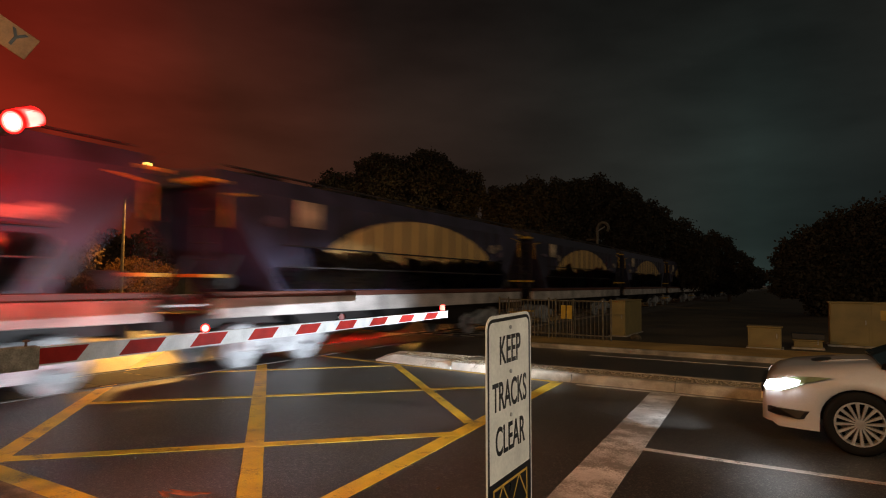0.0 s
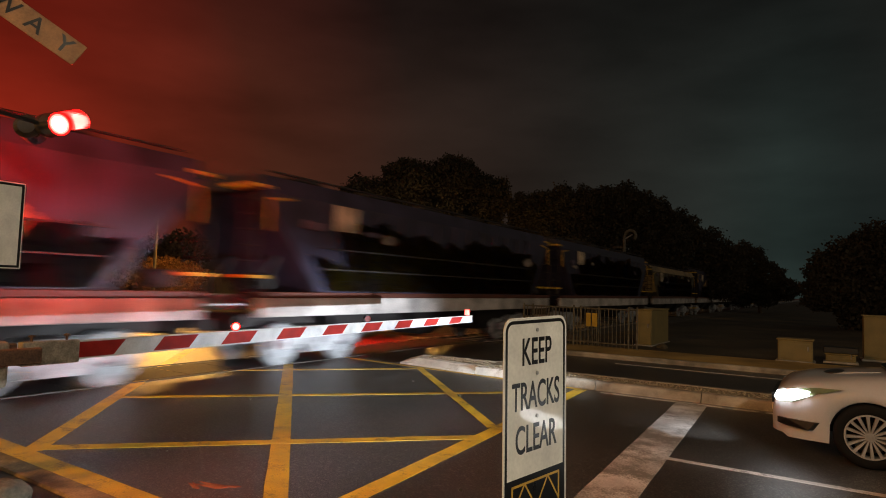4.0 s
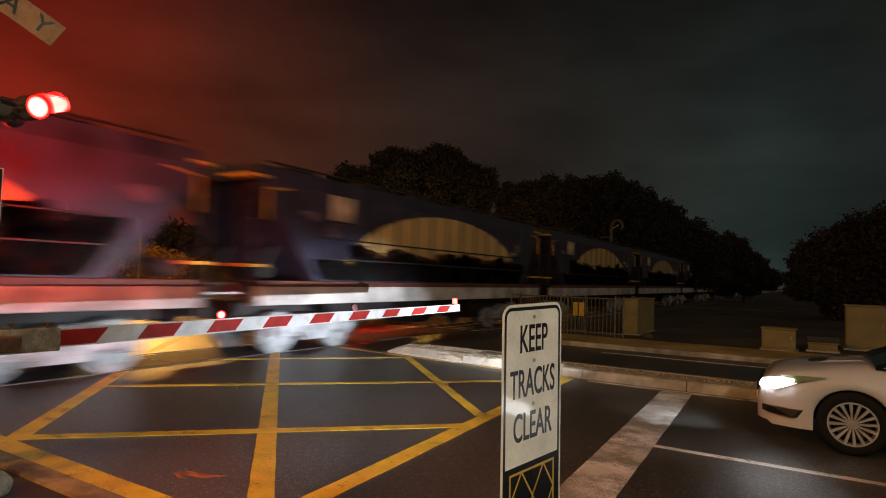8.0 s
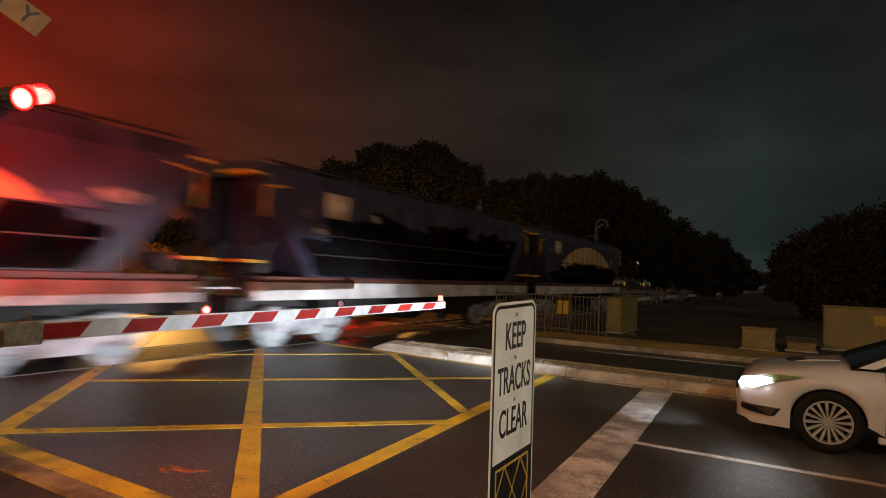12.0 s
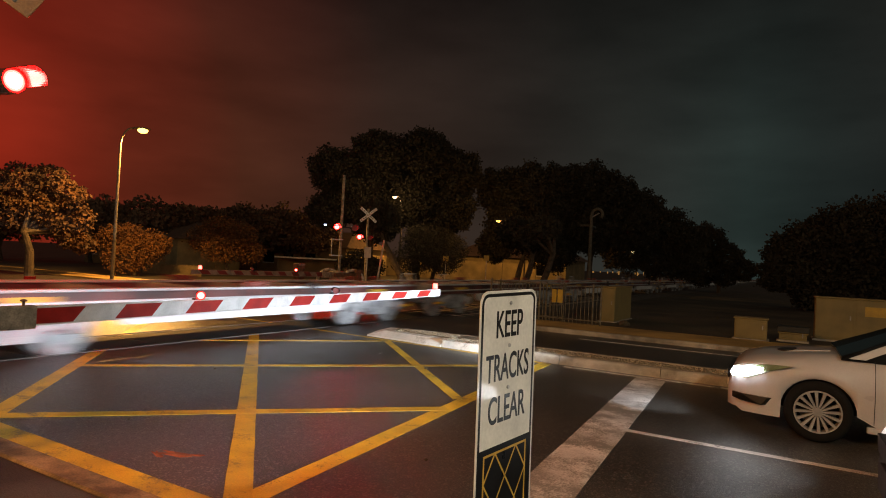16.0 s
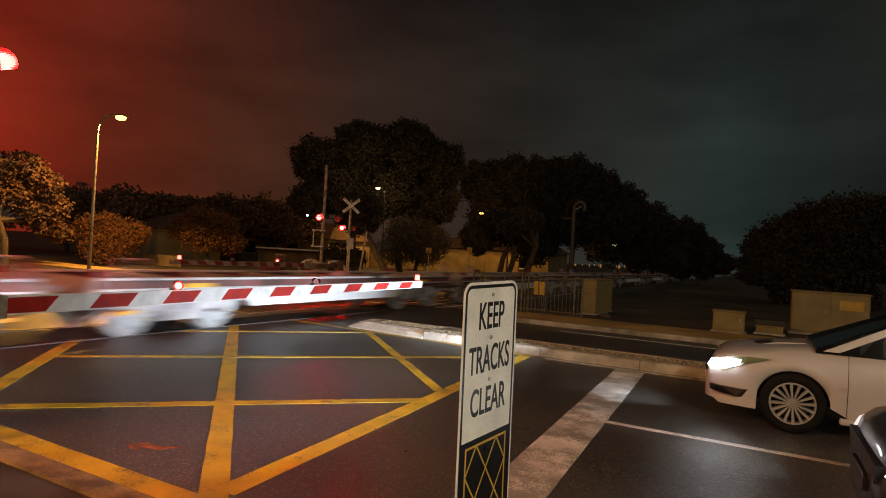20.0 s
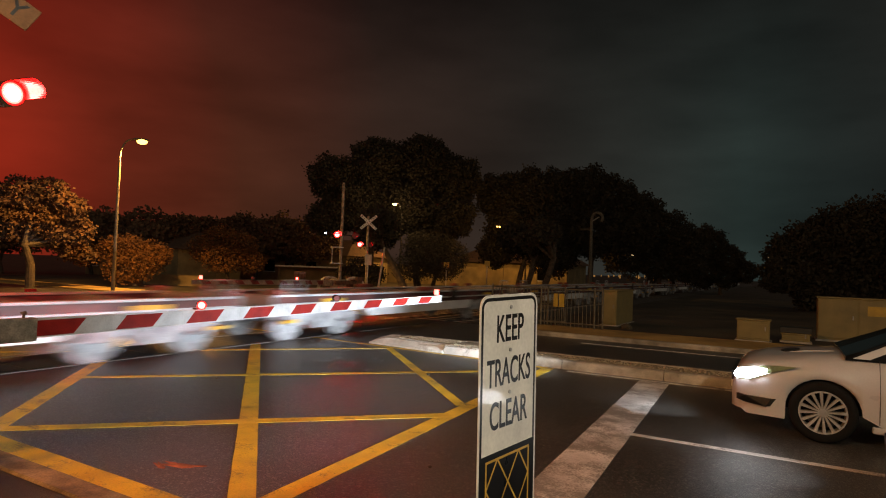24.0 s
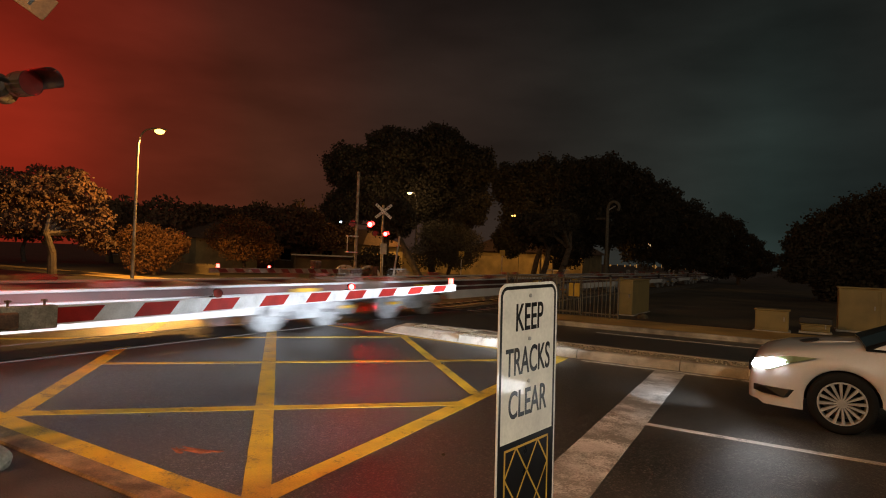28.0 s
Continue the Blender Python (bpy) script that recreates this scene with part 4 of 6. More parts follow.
def hopper_meshes(top=3.80, paint="hop_blue", beige=False):
    """The parts of one covered hopper wagon: z from the rail, y along the train, +x towards the road."""
    h = {}
    half, end = 1.38, 6.88
    def section(y, zb, zt, w):
        return [(-w, y, zb), (w, y, zb), (w, y, 2.0 if zb < 2 < zt else (zb + zt) / 2), (w * 0.985, y, zt - 0.35), (w * 0.86, y, zt), (0, y, zt + 0.10), (-w * 0.86, y, zt), (-w * 0.985, y, zt - 0.35), (-w, y, 2.0 if zb < 2 < zt else (zb + zt) / 2)]
    bm = B()
    loft(bm, [section(-end, top - 0.35, top - 0.02, half), section(-end + 0.12, top - 0.6, top, half), section(-end + 1.85, 1.12, top, half), section(end - 1.85, 1.12, top, half), section(end - 0.12, top - 0.6, top, half), section(end, top - 0.35, top - 0.02, half)])
    h["body"] = mesh_of(bm, "body", M[paint])
    if beige:
        for s in (-1, 1):
            bm = B()
            loft(bm, [[(half * 0.985 + 0.004, y, top - 0.35), (half * 0.86 + 0.006, y, top + 0.004), (half * 0.86 - 0.01, y, top - 0.02), (half * 0.985 - 0.012, y, top - 0.36)] for y in ((-end, 0) if s < 0 else (0.01, end))])
            h["roof_band.%d" % s] = mesh_of(bm, "roof_band", M["hop_beige"])
            bm = B()
            loft(bm, [[(x, s * y + s * d, z) for x in (-half + 0.03, half - 0.03)] + [(x, s * y - s * 0.02, z) for x in (half - 0.03, -half + 0.03)] for y, z, d in ((end - 0.10, top - 0.6, 0.012), (end - 1.80, 1.2, 0.012))])
            h["end_sheet.%d" % s] = mesh_of(bm, "end_sheet", M["hop_ochre"])
    for k, y in enumerate([-4.98 + 0.83 * k for k in range(13)]):
        bm = B()
        box(bm, half, half + 0.035, y - 0.035, y + 0.035, 1.56, top - 0.36, 0.008)
        h["side_rib.%d" % k] = mesh_of(bm, "side_rib", M[paint])
    bm = B()
    n = 26
    pts = [(4.75 * math.cos(math.pi * k / n) + 0.25, 1.56 + 1.84 * max(0.0, math.sin(math.pi * k / n))) for k in range(n + 1)]
    prism(bm, pts, "x", half + 0.002, half + 0.012)
    h["painted_arch"] = mesh_of(bm, "painted_arch", M["hop_ochre"])
    bm = B()
    box(bm, half - 0.10, half + 0.05, -6.95, 6.95, 1.04, 1.41, 0.015)
    box(bm, -half - 0.05, -half + 0.10, -6.95, 6.95, 1.04, 1.41, 0.015)
    h["side_sill"] = mesh_of(bm, "side_sill", M["hop_sill"])
    bm = B()
    box(bm, half + 0.0, half + 0.07, -6.9, 6.9, 1.412, 1.525, 0.012)
    h["sill_band"] = mesh_of(bm, "sill_band", M["hop_red"])
    bm = B()
    for s in (-1, 1):
        box(bm, -0.9, 0.9, s * 6.95 - 0.06, s * 6.95 + 0.06, 0.72, 1.10, 0.02)
        for x in (-0.75, 0.75):
            rod(bm, (x, s * 6.75, 1.05), (x * 0.9, s * 5.6, 2.75), 0.06, seg=8)
        box(bm, -0.10, 0.10, s * 6.8 - 0.5 * (s < 0), s * 6.8 + 0.5 * (s > 0), 0.72, 0.95, 0.02)
    box(bm, -0.35, 0.35, -6.9, 6.9, 0.78, 1.05)
    h["underframe"] = mesh_of(bm, "underframe", M["hop_dark"])
    for y in (-3.4, 0, 3.4):
        bm = B()
        loft(bm, [[(-0.5, y - 0.35, 0.35), (0.5, y - 0.35, 0.35), (0.5, y + 0.35, 0.35), (-0.5, y + 0.35, 0.35)], [(-1.15, y - 1.4, 1.1), (1.15, y - 1.4, 1.1), (1.15, y + 1.4, 1.1), (-1.15, y + 1.4, 1.1)]])
        h["discharge_chute.%d" % (y * 10)] = mesh_of(bm, "discharge_chute", M["hop_dark"])
    for s in (-1, 1):
        bm = B()
        for z in [1.5 + (top - 1.4) / 8 * k for k in range(8)]:
            rod(bm, (half - 0.02, s * 7.05, z), (half - 0.42, s * 7.05, z), 0.016, seg=6)
        for x in (half - 0.02, half - 0.42):
            rod(bm, (x, s * 7.05, 1.05), (x, s * 7.05, top + 0.05), 0.02, seg=6)
        h["ladder.%d" % s] = mesh_of(bm, "ladder", M["hop_dark"])
    for s in (-1, 1):
        for k, (x0, x1, w, z) in enumerate(((half - 0.9, half - 0.02, 0.22, top - 0.28), (half - 0.9, half, 0.22, 1.78), (half - 0.35, half + 0.02, 0.2, 0.60))):
            bm = B()
            box(bm, x0, x1, s * 6.95 - w, s * 6.95 + w, z, z + 0.06)
            h["step.%d.%d" % (s, k)] = mesh_of(bm, "step", M["hop_yellow"])
    for s in (-1, 1):
        h["brake_cylinder.%d" % s] = mesh_of(rod(B(), (half - 0.3, s * 6.5, 1.72), (half - 0.9, s * 6.5, 1.72), 0.16, seg=12), "brake_cylinder", M["hop_dark"])
        h["grab_rail.%d" % s] = mesh_of(tube(B(), [(half + 0.03, s * 6.2, top - 0.42), (half + 0.03, s * 6.8, top - 0.50), (half + 0.03, s * 6.8, top - 1.10)], 0.016, 6), "grab_rail", M["hop_yellow"])
    bm = B()
    box(bm, half + 0.036, half + 0.05, -4.98, -4.25, top - 0.94, top - 0.38, 0.004)
    h["data_plate"] = mesh_of(bm, "data_plate", M["hop_plate"])
    for z in (2.02, 2.46):
        bm = B()
        box(bm, half, half + 0.062, -5.3, 5.3, z - 0.014, z + 0.014)
        h["side_rail.%d" % (z * 10)] = mesh_of(bm, "side_rail", M["hop_dark"])
    bm = B()
    box(bm, -0.5, 0.5, -6.3, 6.3, top + 0.06, top + 0.16, 0.02)
    for y in (-5, -2.5, 0, 2.5, 5):
        box(bm, -0.55, 0.55, y - 0.5, y + 0.5, top + 0.14, top + 0.24, 0.03)
    for s in (-1, 1):
        rod(bm, (s * 1.15, -6.6, top + 0.10), (s * 1.15, 6.6, top + 0.10), 0.025, seg=6)
    h["roof_walk"] = mesh_of(bm, "roof_walk", M["hop_dark"])
    return h


def graffiti_panel(seed, hgt):
    """An irregular sprayed block along the lower side, lumpy on top."""
    rng = random.Random(seed)
    a, b = rng.uniform(-5.3, -5.05), rng.uniform(4.9, 5.3)
    tops = []
    y = a
    while y < b - 0.25:
        w = min(rng.uniform(0.45, 1.05), b - y)
        f = min(1, 0.55 + (y - a) / 1.5, 0.55 + (b - y) / 2.0)
        z0 = 1.56 + hgt * f * rng.uniform(0.82, 1.04)
        z1 = z0 + rng.uniform(-0.16, 0.16) * hgt
        tops += [(y, z0 - 0.12), (y + 0.06 * w, z0), (y + w * 0.55, (z0 + z1) / 2 + rng.uniform(-0.04, 0.05)), (y + 0.90 * w, z1), (y + 0.97 * w, z1 - 0.14)]
        y += w
    n = len(tops) - 1
    bm = B()
    lo = [bm.verts.new((1.421, y, 1.555)) for y, z in tops]
    # the ends lean out along the slope of the hopper
    def lean(y, z):
        d = min(y - a, b - y)
        return y + math.copysign(0.78 * (z - 1.56) * max(0.0, 1 - d / 1.4), y)
    hi = [bm.verts.new((1.421, lean(y, z), z)) for y, z in tops]
    for i in range(n):
        bm.faces.new((lo[i], lo[i + 1], hi[i + 1], hi[i]))
    bmesh.ops.solidify(bm, geom=list(bm.faces), thickness=0.006)
    bmesh.ops.recalc_face_normals(bm, faces=list(bm.faces))
    return bm


HOP, HOP_LOW = hopper_meshes(), hopper_meshes(3.44, "hop_olive", True)
MOVING = []         # (wagon, y at the start)


def hopper(k, y0):
    lead, trail, split, hgt, arch, words = COATS[k % len(COATS)]
    w = thing("hopper_wagon", ("low olive covered hopper wagon with " + words.split(" on ")[0] if "olive" in words else "dark covered hopper wagon with " + words) + " graffiti", "wagon", pose(TRACK_X, y0, 0.012), "wagons of the goods train")
    for name, me in (HOP_LOW if "olive" in words else HOP).items():
        if name != "painted_arch" or arch:
            o = new(me.name.split(".")[0], me)
            o.parent = w
    spray = graffiti("sprayed_lettering", [tuple(0.78 * v for v in vivid(SPRAY[c])) for c in lead], [tuple(0.78 * v for v in vivid(SPRAY[c])) for c in trail], split, k + 1)
    part("graffiti", graffiti_panel(k, hgt * (0.80 if arch else 1.05)), spray, w, "sprayed lettering in blocks of colour")
    rng = random.Random(50 + k)
    for n in range(4):
        yc, zc = (-5.6, 2.9) if n == 0 else (rng.choice((-5.2, -3.4, 4.6, 5.3)) + rng.uniform(-0.5, 0.5), rng.uniform(2.45, 3.0))
        a, b = rng.uniform(0.16, 0.38), rng.uniform(0.07, 0.17)
        bm = B()
        prism(bm, [(yc + a * math.cos(q) * rng.uniform(0.6, 1.2), zc + b * math.sin(q) * rng.uniform(0.6, 1.2)) for q in [2 * math.pi * i / 11 for i in range(11)]], "x", 1.381, 1.424 + 0.002 * n)
        part("tag", bm, M["tag_lilac" if n % 2 == 0 else "tag_pale"], w, "small sprayed tag")
    for y in (-4.9, 4.9):
        bogie(w, y)
    MOVING.append((w, y0))


def flat_meshes():
    f = {}
    end = 6.1
    def add(name, bm, mat):
        f["%s.%d" % (name, len(f))] = mesh_of(bm, name, M[mat])
    for s in (-1, 1):
        x = s * 1.12
        add("side_sill", prism(B(), [(-end, 0.72), (-end, 0.98), (end, 0.98), (end, 0.72), (3.05, 0.70), (2.80, 0.52), (-2.8, 0.52), (-3.05, 0.70)], "x", x - 0.03, x + 0.03), "flat_web")
        add("top_flange", box(B(), x - 0.09, x + 0.09, -end, end, 0.982, 1.03, 0.008), "flat_white")
        add("rub_rail", box(B(), x - 0.07, x + 0.07, -end, end, 0.80, 0.845, 0.008), "flat_white")
        add("bottom_flange", prism(B(), [(-3.0, 0.66), (-2.75, 0.44), (2.75, 0.44), (3.0, 0.66), (2.9, 0.70), (-2.9, 0.70)], "x", x - 0.08, x + 0.08), "flat_bright")
        for k in range(9):
            y = -end + 0.45 + k * (2 * end - 0.9) / 8
            add("stiffener", box(B(), x - 0.06, x + 0.06, y - 0.03, y + 0.03, 0.848, 0.98), "flat_red")
        for y in (-end + 0.15, -0.15, 0.15, end - 0.15):
            add("twistlock", box(B(), x - 0.10, x + 0.10, y - 0.12, y + 0.12, 1.03, 1.14, 0.015), "flat_red")
    for y in [-end + 0.1 + 1.71 * k for k in range(8)]:
        add("cross_member", box(B(), -1.065, 1.065, y - 0.11, y + 0.11, 0.86, 0.99, 0.01), "flat_grey")
    add("centre_sill", box(B(), -0.2, 0.2, -end - 0.35, end + 0.35, 0.72, 0.85, 0.02), "flat_grey")
    for s in (-1, 1):
        add("headstock", box(B(), -1.17, 1.17, s * end - 0.04, s * end + 0.04, 0.70, 1.02, 0.01), "flat_grey")
        bm = B()
        tube(bm, [(1.22, s * (end - 0.3), 1.0), (1.22, s * (end - 0.3), 1.34), (1.22, s * (end - 0.75), 1.34), (1.22, s * (end - 0.75), 1.0)], 0.018, 6)
        add("handrail", bm, "flat_white")
        add("step", box(B(), 1.08, 1.20, s * (end - 0.5) - 0.18, s * (end - 0.5) + 0.18, 0.42, 0.48), "hop_yellow")
        add("plate", box(B(), 1.172, 1.185, s * 4.2 - 0.35, s * 4.2 + 0.35, 0.80, 0.92), "hop_yellow")
    bm = B()
    rod(bm, (0.6, -1.4, 0.62), (0.6, 0.1, 0.62), 0.2, seg=12)
    add("air_tank", bm, "hop_dark")
    add("brake_cylinder", box(B(), 0.4, 0.8, 0.6, 1.3, 0.45, 0.8, 0.03), "hop_dark")
    bm = B()
    rod(bm, (1.20, 1.6, 0.92), (1.26, 1.6, 0.92), 0.19, seg=16)
    add("handbrake_wheel", bm, "hop_dark")
    return f


FLAT = flat_meshes()


def flat(k, y0):
    w = thing("container_flat_wagon", ("empty container flat wagon with white side sills and red deck rails", "empty skeletal flat wagon with dusty white sills")[k % 2], "wagon", pose(TRACK_X, y0, 0.012), "flat wagons of the goods train")
    for name, me in FLAT.items():
        o = new(me.name.split(".")[0], me)
        o.parent = w
    for y in (-4.4, 4.4):
        bogie(w, y)
    MOVING.append((w, y0))


# gap between two hoppers stands at y = 6.6 at the start; flats follow the last hopper
N_HOP = 17
for k in range(-1, N_HOP):
    hopper(k + 1, 6.6 + T_HOP * (k + 0.5))
FLAT0 = 9.35 + V * 17.0     # a coupling between two flats passes y = 9.35 at 17.0 s
j0 = math.ceil((6.6 + T_HOP * N_HOP - FLAT0) / T_FLAT)
for j in range(j0, j0 + 27):
    flat(j, FLAT0 + T_FLAT * (j + 0.5))


# ---- the vehicles ----
M["car_white"] = material("white_car_paint", (0.43, 0.435, 0.45), 0.3, var=0.05, scale=3, bump=0.0, coat=0.8)
M["car_grey"] = material("dark_grey_car_paint", (0.013, 0.014, 0.014), 0.42, 0.1, var=0.1, scale=3, bump=0.0, coat=0.35)
M["car_glass"] = material("dark_car_glass", (0.006, 0.006, 0.006), 0.16, var=0.1, scale=3, bump=0.0, spec=0.15)
M["car_trim"] = material("black_car_trim", (0.012, 0.012, 0.012), 0.45, var=0.1, scale=9, bump=0.05)
M["tyre"] = material("tyre_rubber", (0.006, 0.006, 0.006), 0.9, var=0.25, scale=12, bump=0.3, spec=0.2)
M["alloy"] = material("machined_alloy", (0.58, 0.57, 0.56), 0.36, 0.75, var=0.1, scale=8, bump=0.03)
M["disc"] = material("brake_disc", (0.10, 0.095, 0.09), 0.5, 0.8, var=0.2, scale=8)
M["chrome"] = material("chrome", (0.7, 0.7, 0.7), 0.12, 1.0, var=0.03, bump=0)
M["head_on"] = glow("lit_headlamp", (0.93, 0.97, 1.0), 26.0)
M["head_dim"] = glow("headlamp_seen_off_its_beam", (0.93, 0.97, 1.0), 0.7)
M["head_glass"] = material("headlamp_glass", (0.20, 0.25, 0.13), 0.08, 0.3, var=0.1, bump=0, coat=0.6)


def car_wheel(parent, x, y, side, r=0.325, rim=0.224):
    """Tyre, brake disc and a rim of sixteen spokes, wider outwards; the outer face looks along side * y."""
    def ring(yy, rr, n=36):
        return [(x + math.cos(2 * math.pi * i / n) * rr, yy, r + math.sin(2 * math.pi * i / n) * rr) for i in range(n)]
    s = side
    bm = B()
    loft(bm, [ring(y - s * 0.10, rim), ring(y - s * 0.11, r - 0.03), ring(y - s * 0.085, r), ring(y + s * 0.085, r), ring(y + s * 0.108, r - 0.03), ring(y + s * 0.106, rim + 0.02), ring(y + s * 0.09, rim - 0.004), ring(y - s * 0.05, rim - 0.02)])
    w = part("wheel", bm, M["tyre"], parent, smooth=True)
    bm = B()
    rings = [ring(y + s * 0.088, rim + 0.006), ring(y + s * 0.102, rim + 0.004), ring(y + s * 0.102, rim - 0.012), ring(y + s * 0.03, rim - 0.022), ring(y + s * 0.03, rim - 0.004)]
    vs = [[bm.verts.new(p) for p in g] for g in rings]
    for a, b in zip(vs, vs[1:]):
        for i in range(36):
            bm.faces.new((a[i], a[(i + 1) % 36], b[(i + 1) % 36], b[i]))
    bmesh.ops.recalc_face_normals(bm, faces=list(bm.faces))
    for k in range(16):
        t = 2 * math.pi * k / 16 + 0.08
        c, si = math.cos(t), math.sin(t)
        def at(rr, off, yy):
            return (x + c * rr - si * off, y + s * yy, r + si * rr + c * off)
        loft(bm, [[at(0.045, -0.011, 0.068), at(0.045, 0.011, 0.068), at(0.045, 0.008, 0.092), at(0.045, -0.008, 0.092)], [at(rim - 0.01, -0.019, 0.07), at(rim - 0.01, 0.019, 0.07), at(rim - 0.01, 0.015, 0.098), at(rim - 0.01, -0.015, 0.098)]])
    rod(bm, (x, y + s * 0.05, r), (x, y + s * 0.098, r), 0.055, 0.045, seg=18)
    part("rim", bm, M["alloy"], w, "bright multi-spoke alloy rim")
    bm = B()
    rod(bm, (x, y - s * 0.02, r), (x, y + s * 0.01, r), rim - 0.05, seg=24)
    part("brake_disc", bm, M["disc"], w)


def lerp_table(x, table):
    xs = [p[0] for p in table]
    return float(np.interp(x, xs, [p[1] for p in table]))


def car(x_front, y_mid, paint, label, scoop=True, scale=1.0):
    """A mid-size wagon that faces -x. Lengths in its own space from the bumper backwards."""
    c = thing("car", label, "car", pose(x_front, y_mid, 0.0))
    W = 0.89
    # heights along the car at its centre line and at the waist
    deck = [(0.0, 0.50), (0.03, 0.63), (0.07, 0.715), (0.16, 0.775), (0.35, 0.825), (0.8, 0.885), (1.25, 0.925), (1.5, 0.95), (2.0, 0.97), (4.4, 0.98), (4.7, 0.9)]
    roof = [(1.10, 0.945), (1.28, 1.03), (1.7, 1.225), (2.1, 1.385), (2.4, 1.45), (3.0, 1.475), (3.7, 1.45), (4.3, 1.35), (4.62, 1.0)]
    half = [(0.0, 0.58), (0.06, 0.72), (0.16, 0.80), (0.4, 0.865), (0.8, W), (3.9, W), (4.5, 0.82), (4.72, 0.68)]
    xs = sorted(set([0.0, 0.03, 0.06, 0.1, 0.16, 0.25, 0.35, 0.5, 0.6, 0.8, 1.0, 1.25, 1.5, 2.0, 2.6, 3.2, 3.8, 4.2, 4.4, 4.6, 4.72]))
    def arch(x):
        for xc in (0.90, 3.58):
            d = abs(x - xc)
            if d < 0.355:
                return 0.325 + math.sqrt(max(0, 0.355 ** 2 - d ** 2)) * 0.98
        return 0
    fine = sorted(set(xs + [0.9 + 0.355 * math.sin(a) for a in [math.radians(k * 12 - 90) for k in range(16)]] + [3.58 + 0.355 * math.sin(a) for a in [math.radians(k * 12 - 90) for k in range(16)]]))
    bm = B()
    rings = []
    for x in fine:
        w, h = lerp_table(x, half), lerp_table(x, deck)
        low = 0.20 if 0.1 < x < 4.6 else 0.24
        lo = max(low, arch(x))
        sh = min(h - 0.02, 0.80 if x > 0.5 else h - 0.05)
        mid = max(lo + 0.02, min(0.52, sh - 0.02))
        if lo > mid:
            mid = lo + 0.01
        sh = max(sh, mid + 0.01)
        side = [(w * 0.965, lo), (w, mid), (w * 0.985, (mid + sh) / 2), (w * 0.955, sh), (w * 0.86, h - 0.005), (w * 0.45, h + 0.015)]
        ring = [(x, -a, z) for a, z in side] + [(x, 0, h + 0.022)] + [(x, a, z) for a, z in reversed(side)]
        rings.append(ring)
    vs = [[bm.verts.new(p) for p in ring] for ring in rings]
    for a, b in zip(vs, vs[1:]):
        for i in range(len(a) - 1):
            bm.faces.new((a[i], a[i + 1], b[i + 1], b[i]))
    bm.faces.new(vs[0])
    bm.faces.new(vs[-1])
    bmesh.ops.recalc_face_normals(bm, faces=list(bm.faces))
    body = part("body", bm, paint, c, smooth=True)
    # cabin: glasshouse and roof skin
    bm = B()
    rings = []
    for x in (1.10, 1.28, 1.5, 1.7, 2.1, 2.4, 3.0, 3.7, 4.3, 4.62):
        h = lerp_table(x, roof)
        f = max(0.0, (h - 0.97) / 0.5)
        wt = 0.80 - 0.17 * f
        rings.append([(x, -0.80, 0.90), (x, -wt, h - 0.04 * f), (x, -wt * 0.86, h + 0.0), (x, 0, h + 0.015), (x, wt * 0.86, h + 0.0), (x, wt, h - 0.04 * f), (x, 0.80, 0.90)])
    loft(bm, rings)
    part("glasshouse", bm, M["car_glass"], c, "dark tinted glass", smooth=False)
    bm = B()
    rings = []
    for x in (2.06, 2.2, 2.4, 3.0, 3.7, 4.28):
        h = lerp_table(x, roof)
        f = max(0.0, (h - 0.97) / 0.5)
        wt = (0.80 - 0.17 * f) * 1.01
        up = [(x, -wt, h - 0.055), (x, -wt * 0.86, h + 0.008), (x, 0, h + 0.024), (x, wt * 0.86, h + 0.008), (x, wt, h - 0.055)]
        rings.append(up + [(px, py * 0.97, pz - 0.012) for px, py, pz in reversed(up)])
    loft(bm, rings)
    part("roof", bm, paint, c, smooth=True)
    for s in (-1, 1):
        for p0, p1, nm in (((1.24, 0.80, 0.925), (2.12, 0.655, 1.385), "windscreen_pillar"), ((2.62, 0.815, 0.96), (2.66, 0.65, 1.42), "door_pillar"), ((3.62, 0.815, 0.96), (3.45, 0.65, 1.41), "door_pillar")):
            bm = B()
            a, b = Vector((p0[0], s * p0[1], p0[2])), Vector((p1[0], s * p1[1], p1[2]))
            wid = (0.075 if s < 0 else 0.015) if nm == "windscreen_pillar" else 0.035
            loft(bm, [[(a.x - wid, a.y, a.z), (a.x + wid, a.y, a.z), (a.x + wid, a.y + s * 0.02, a.z), (a.x - wid, a.y + s * 0.02, a.z)], [(b.x - wid, b.y, b.z), (b.x + wid, b.y, b.z), (b.x + wid, b.y + s * 0.02, b.z), (b.x - wid, b.y + s * 0.02, b.z)]])
            part(nm, bm, paint if nm == "windscreen_pillar" else M["car_trim"], c)
        # door seams, sill, mirror, handles
        for x in (1.40, 2.62, 3.42):
            bm = B()
            prof = [(0.26, 0.965 * W), (0.52, W), (0.66, 0.985 * W), (0.80, 0.955 * W), (0.92, 0.89 * W)]
            loft(bm, [[(x - 0.003, s * (y - 0.02), z), (x + 0.003, s * (y - 0.02), z), (x + 0.003, s * (y + 0.002), z), (x - 0.003, s * (y + 0.002), z)] for z, y in prof])
            part("door_seam", bm, M["car_trim"], c)
        bm = B()
        box(bm, 1.34, 3.15, s * 0.845 - 0.03, s * 0.845 + 0.03, 0.17, 0.24, 0.012)
        part("side_skirt", bm, paint, c)
        bm = B()
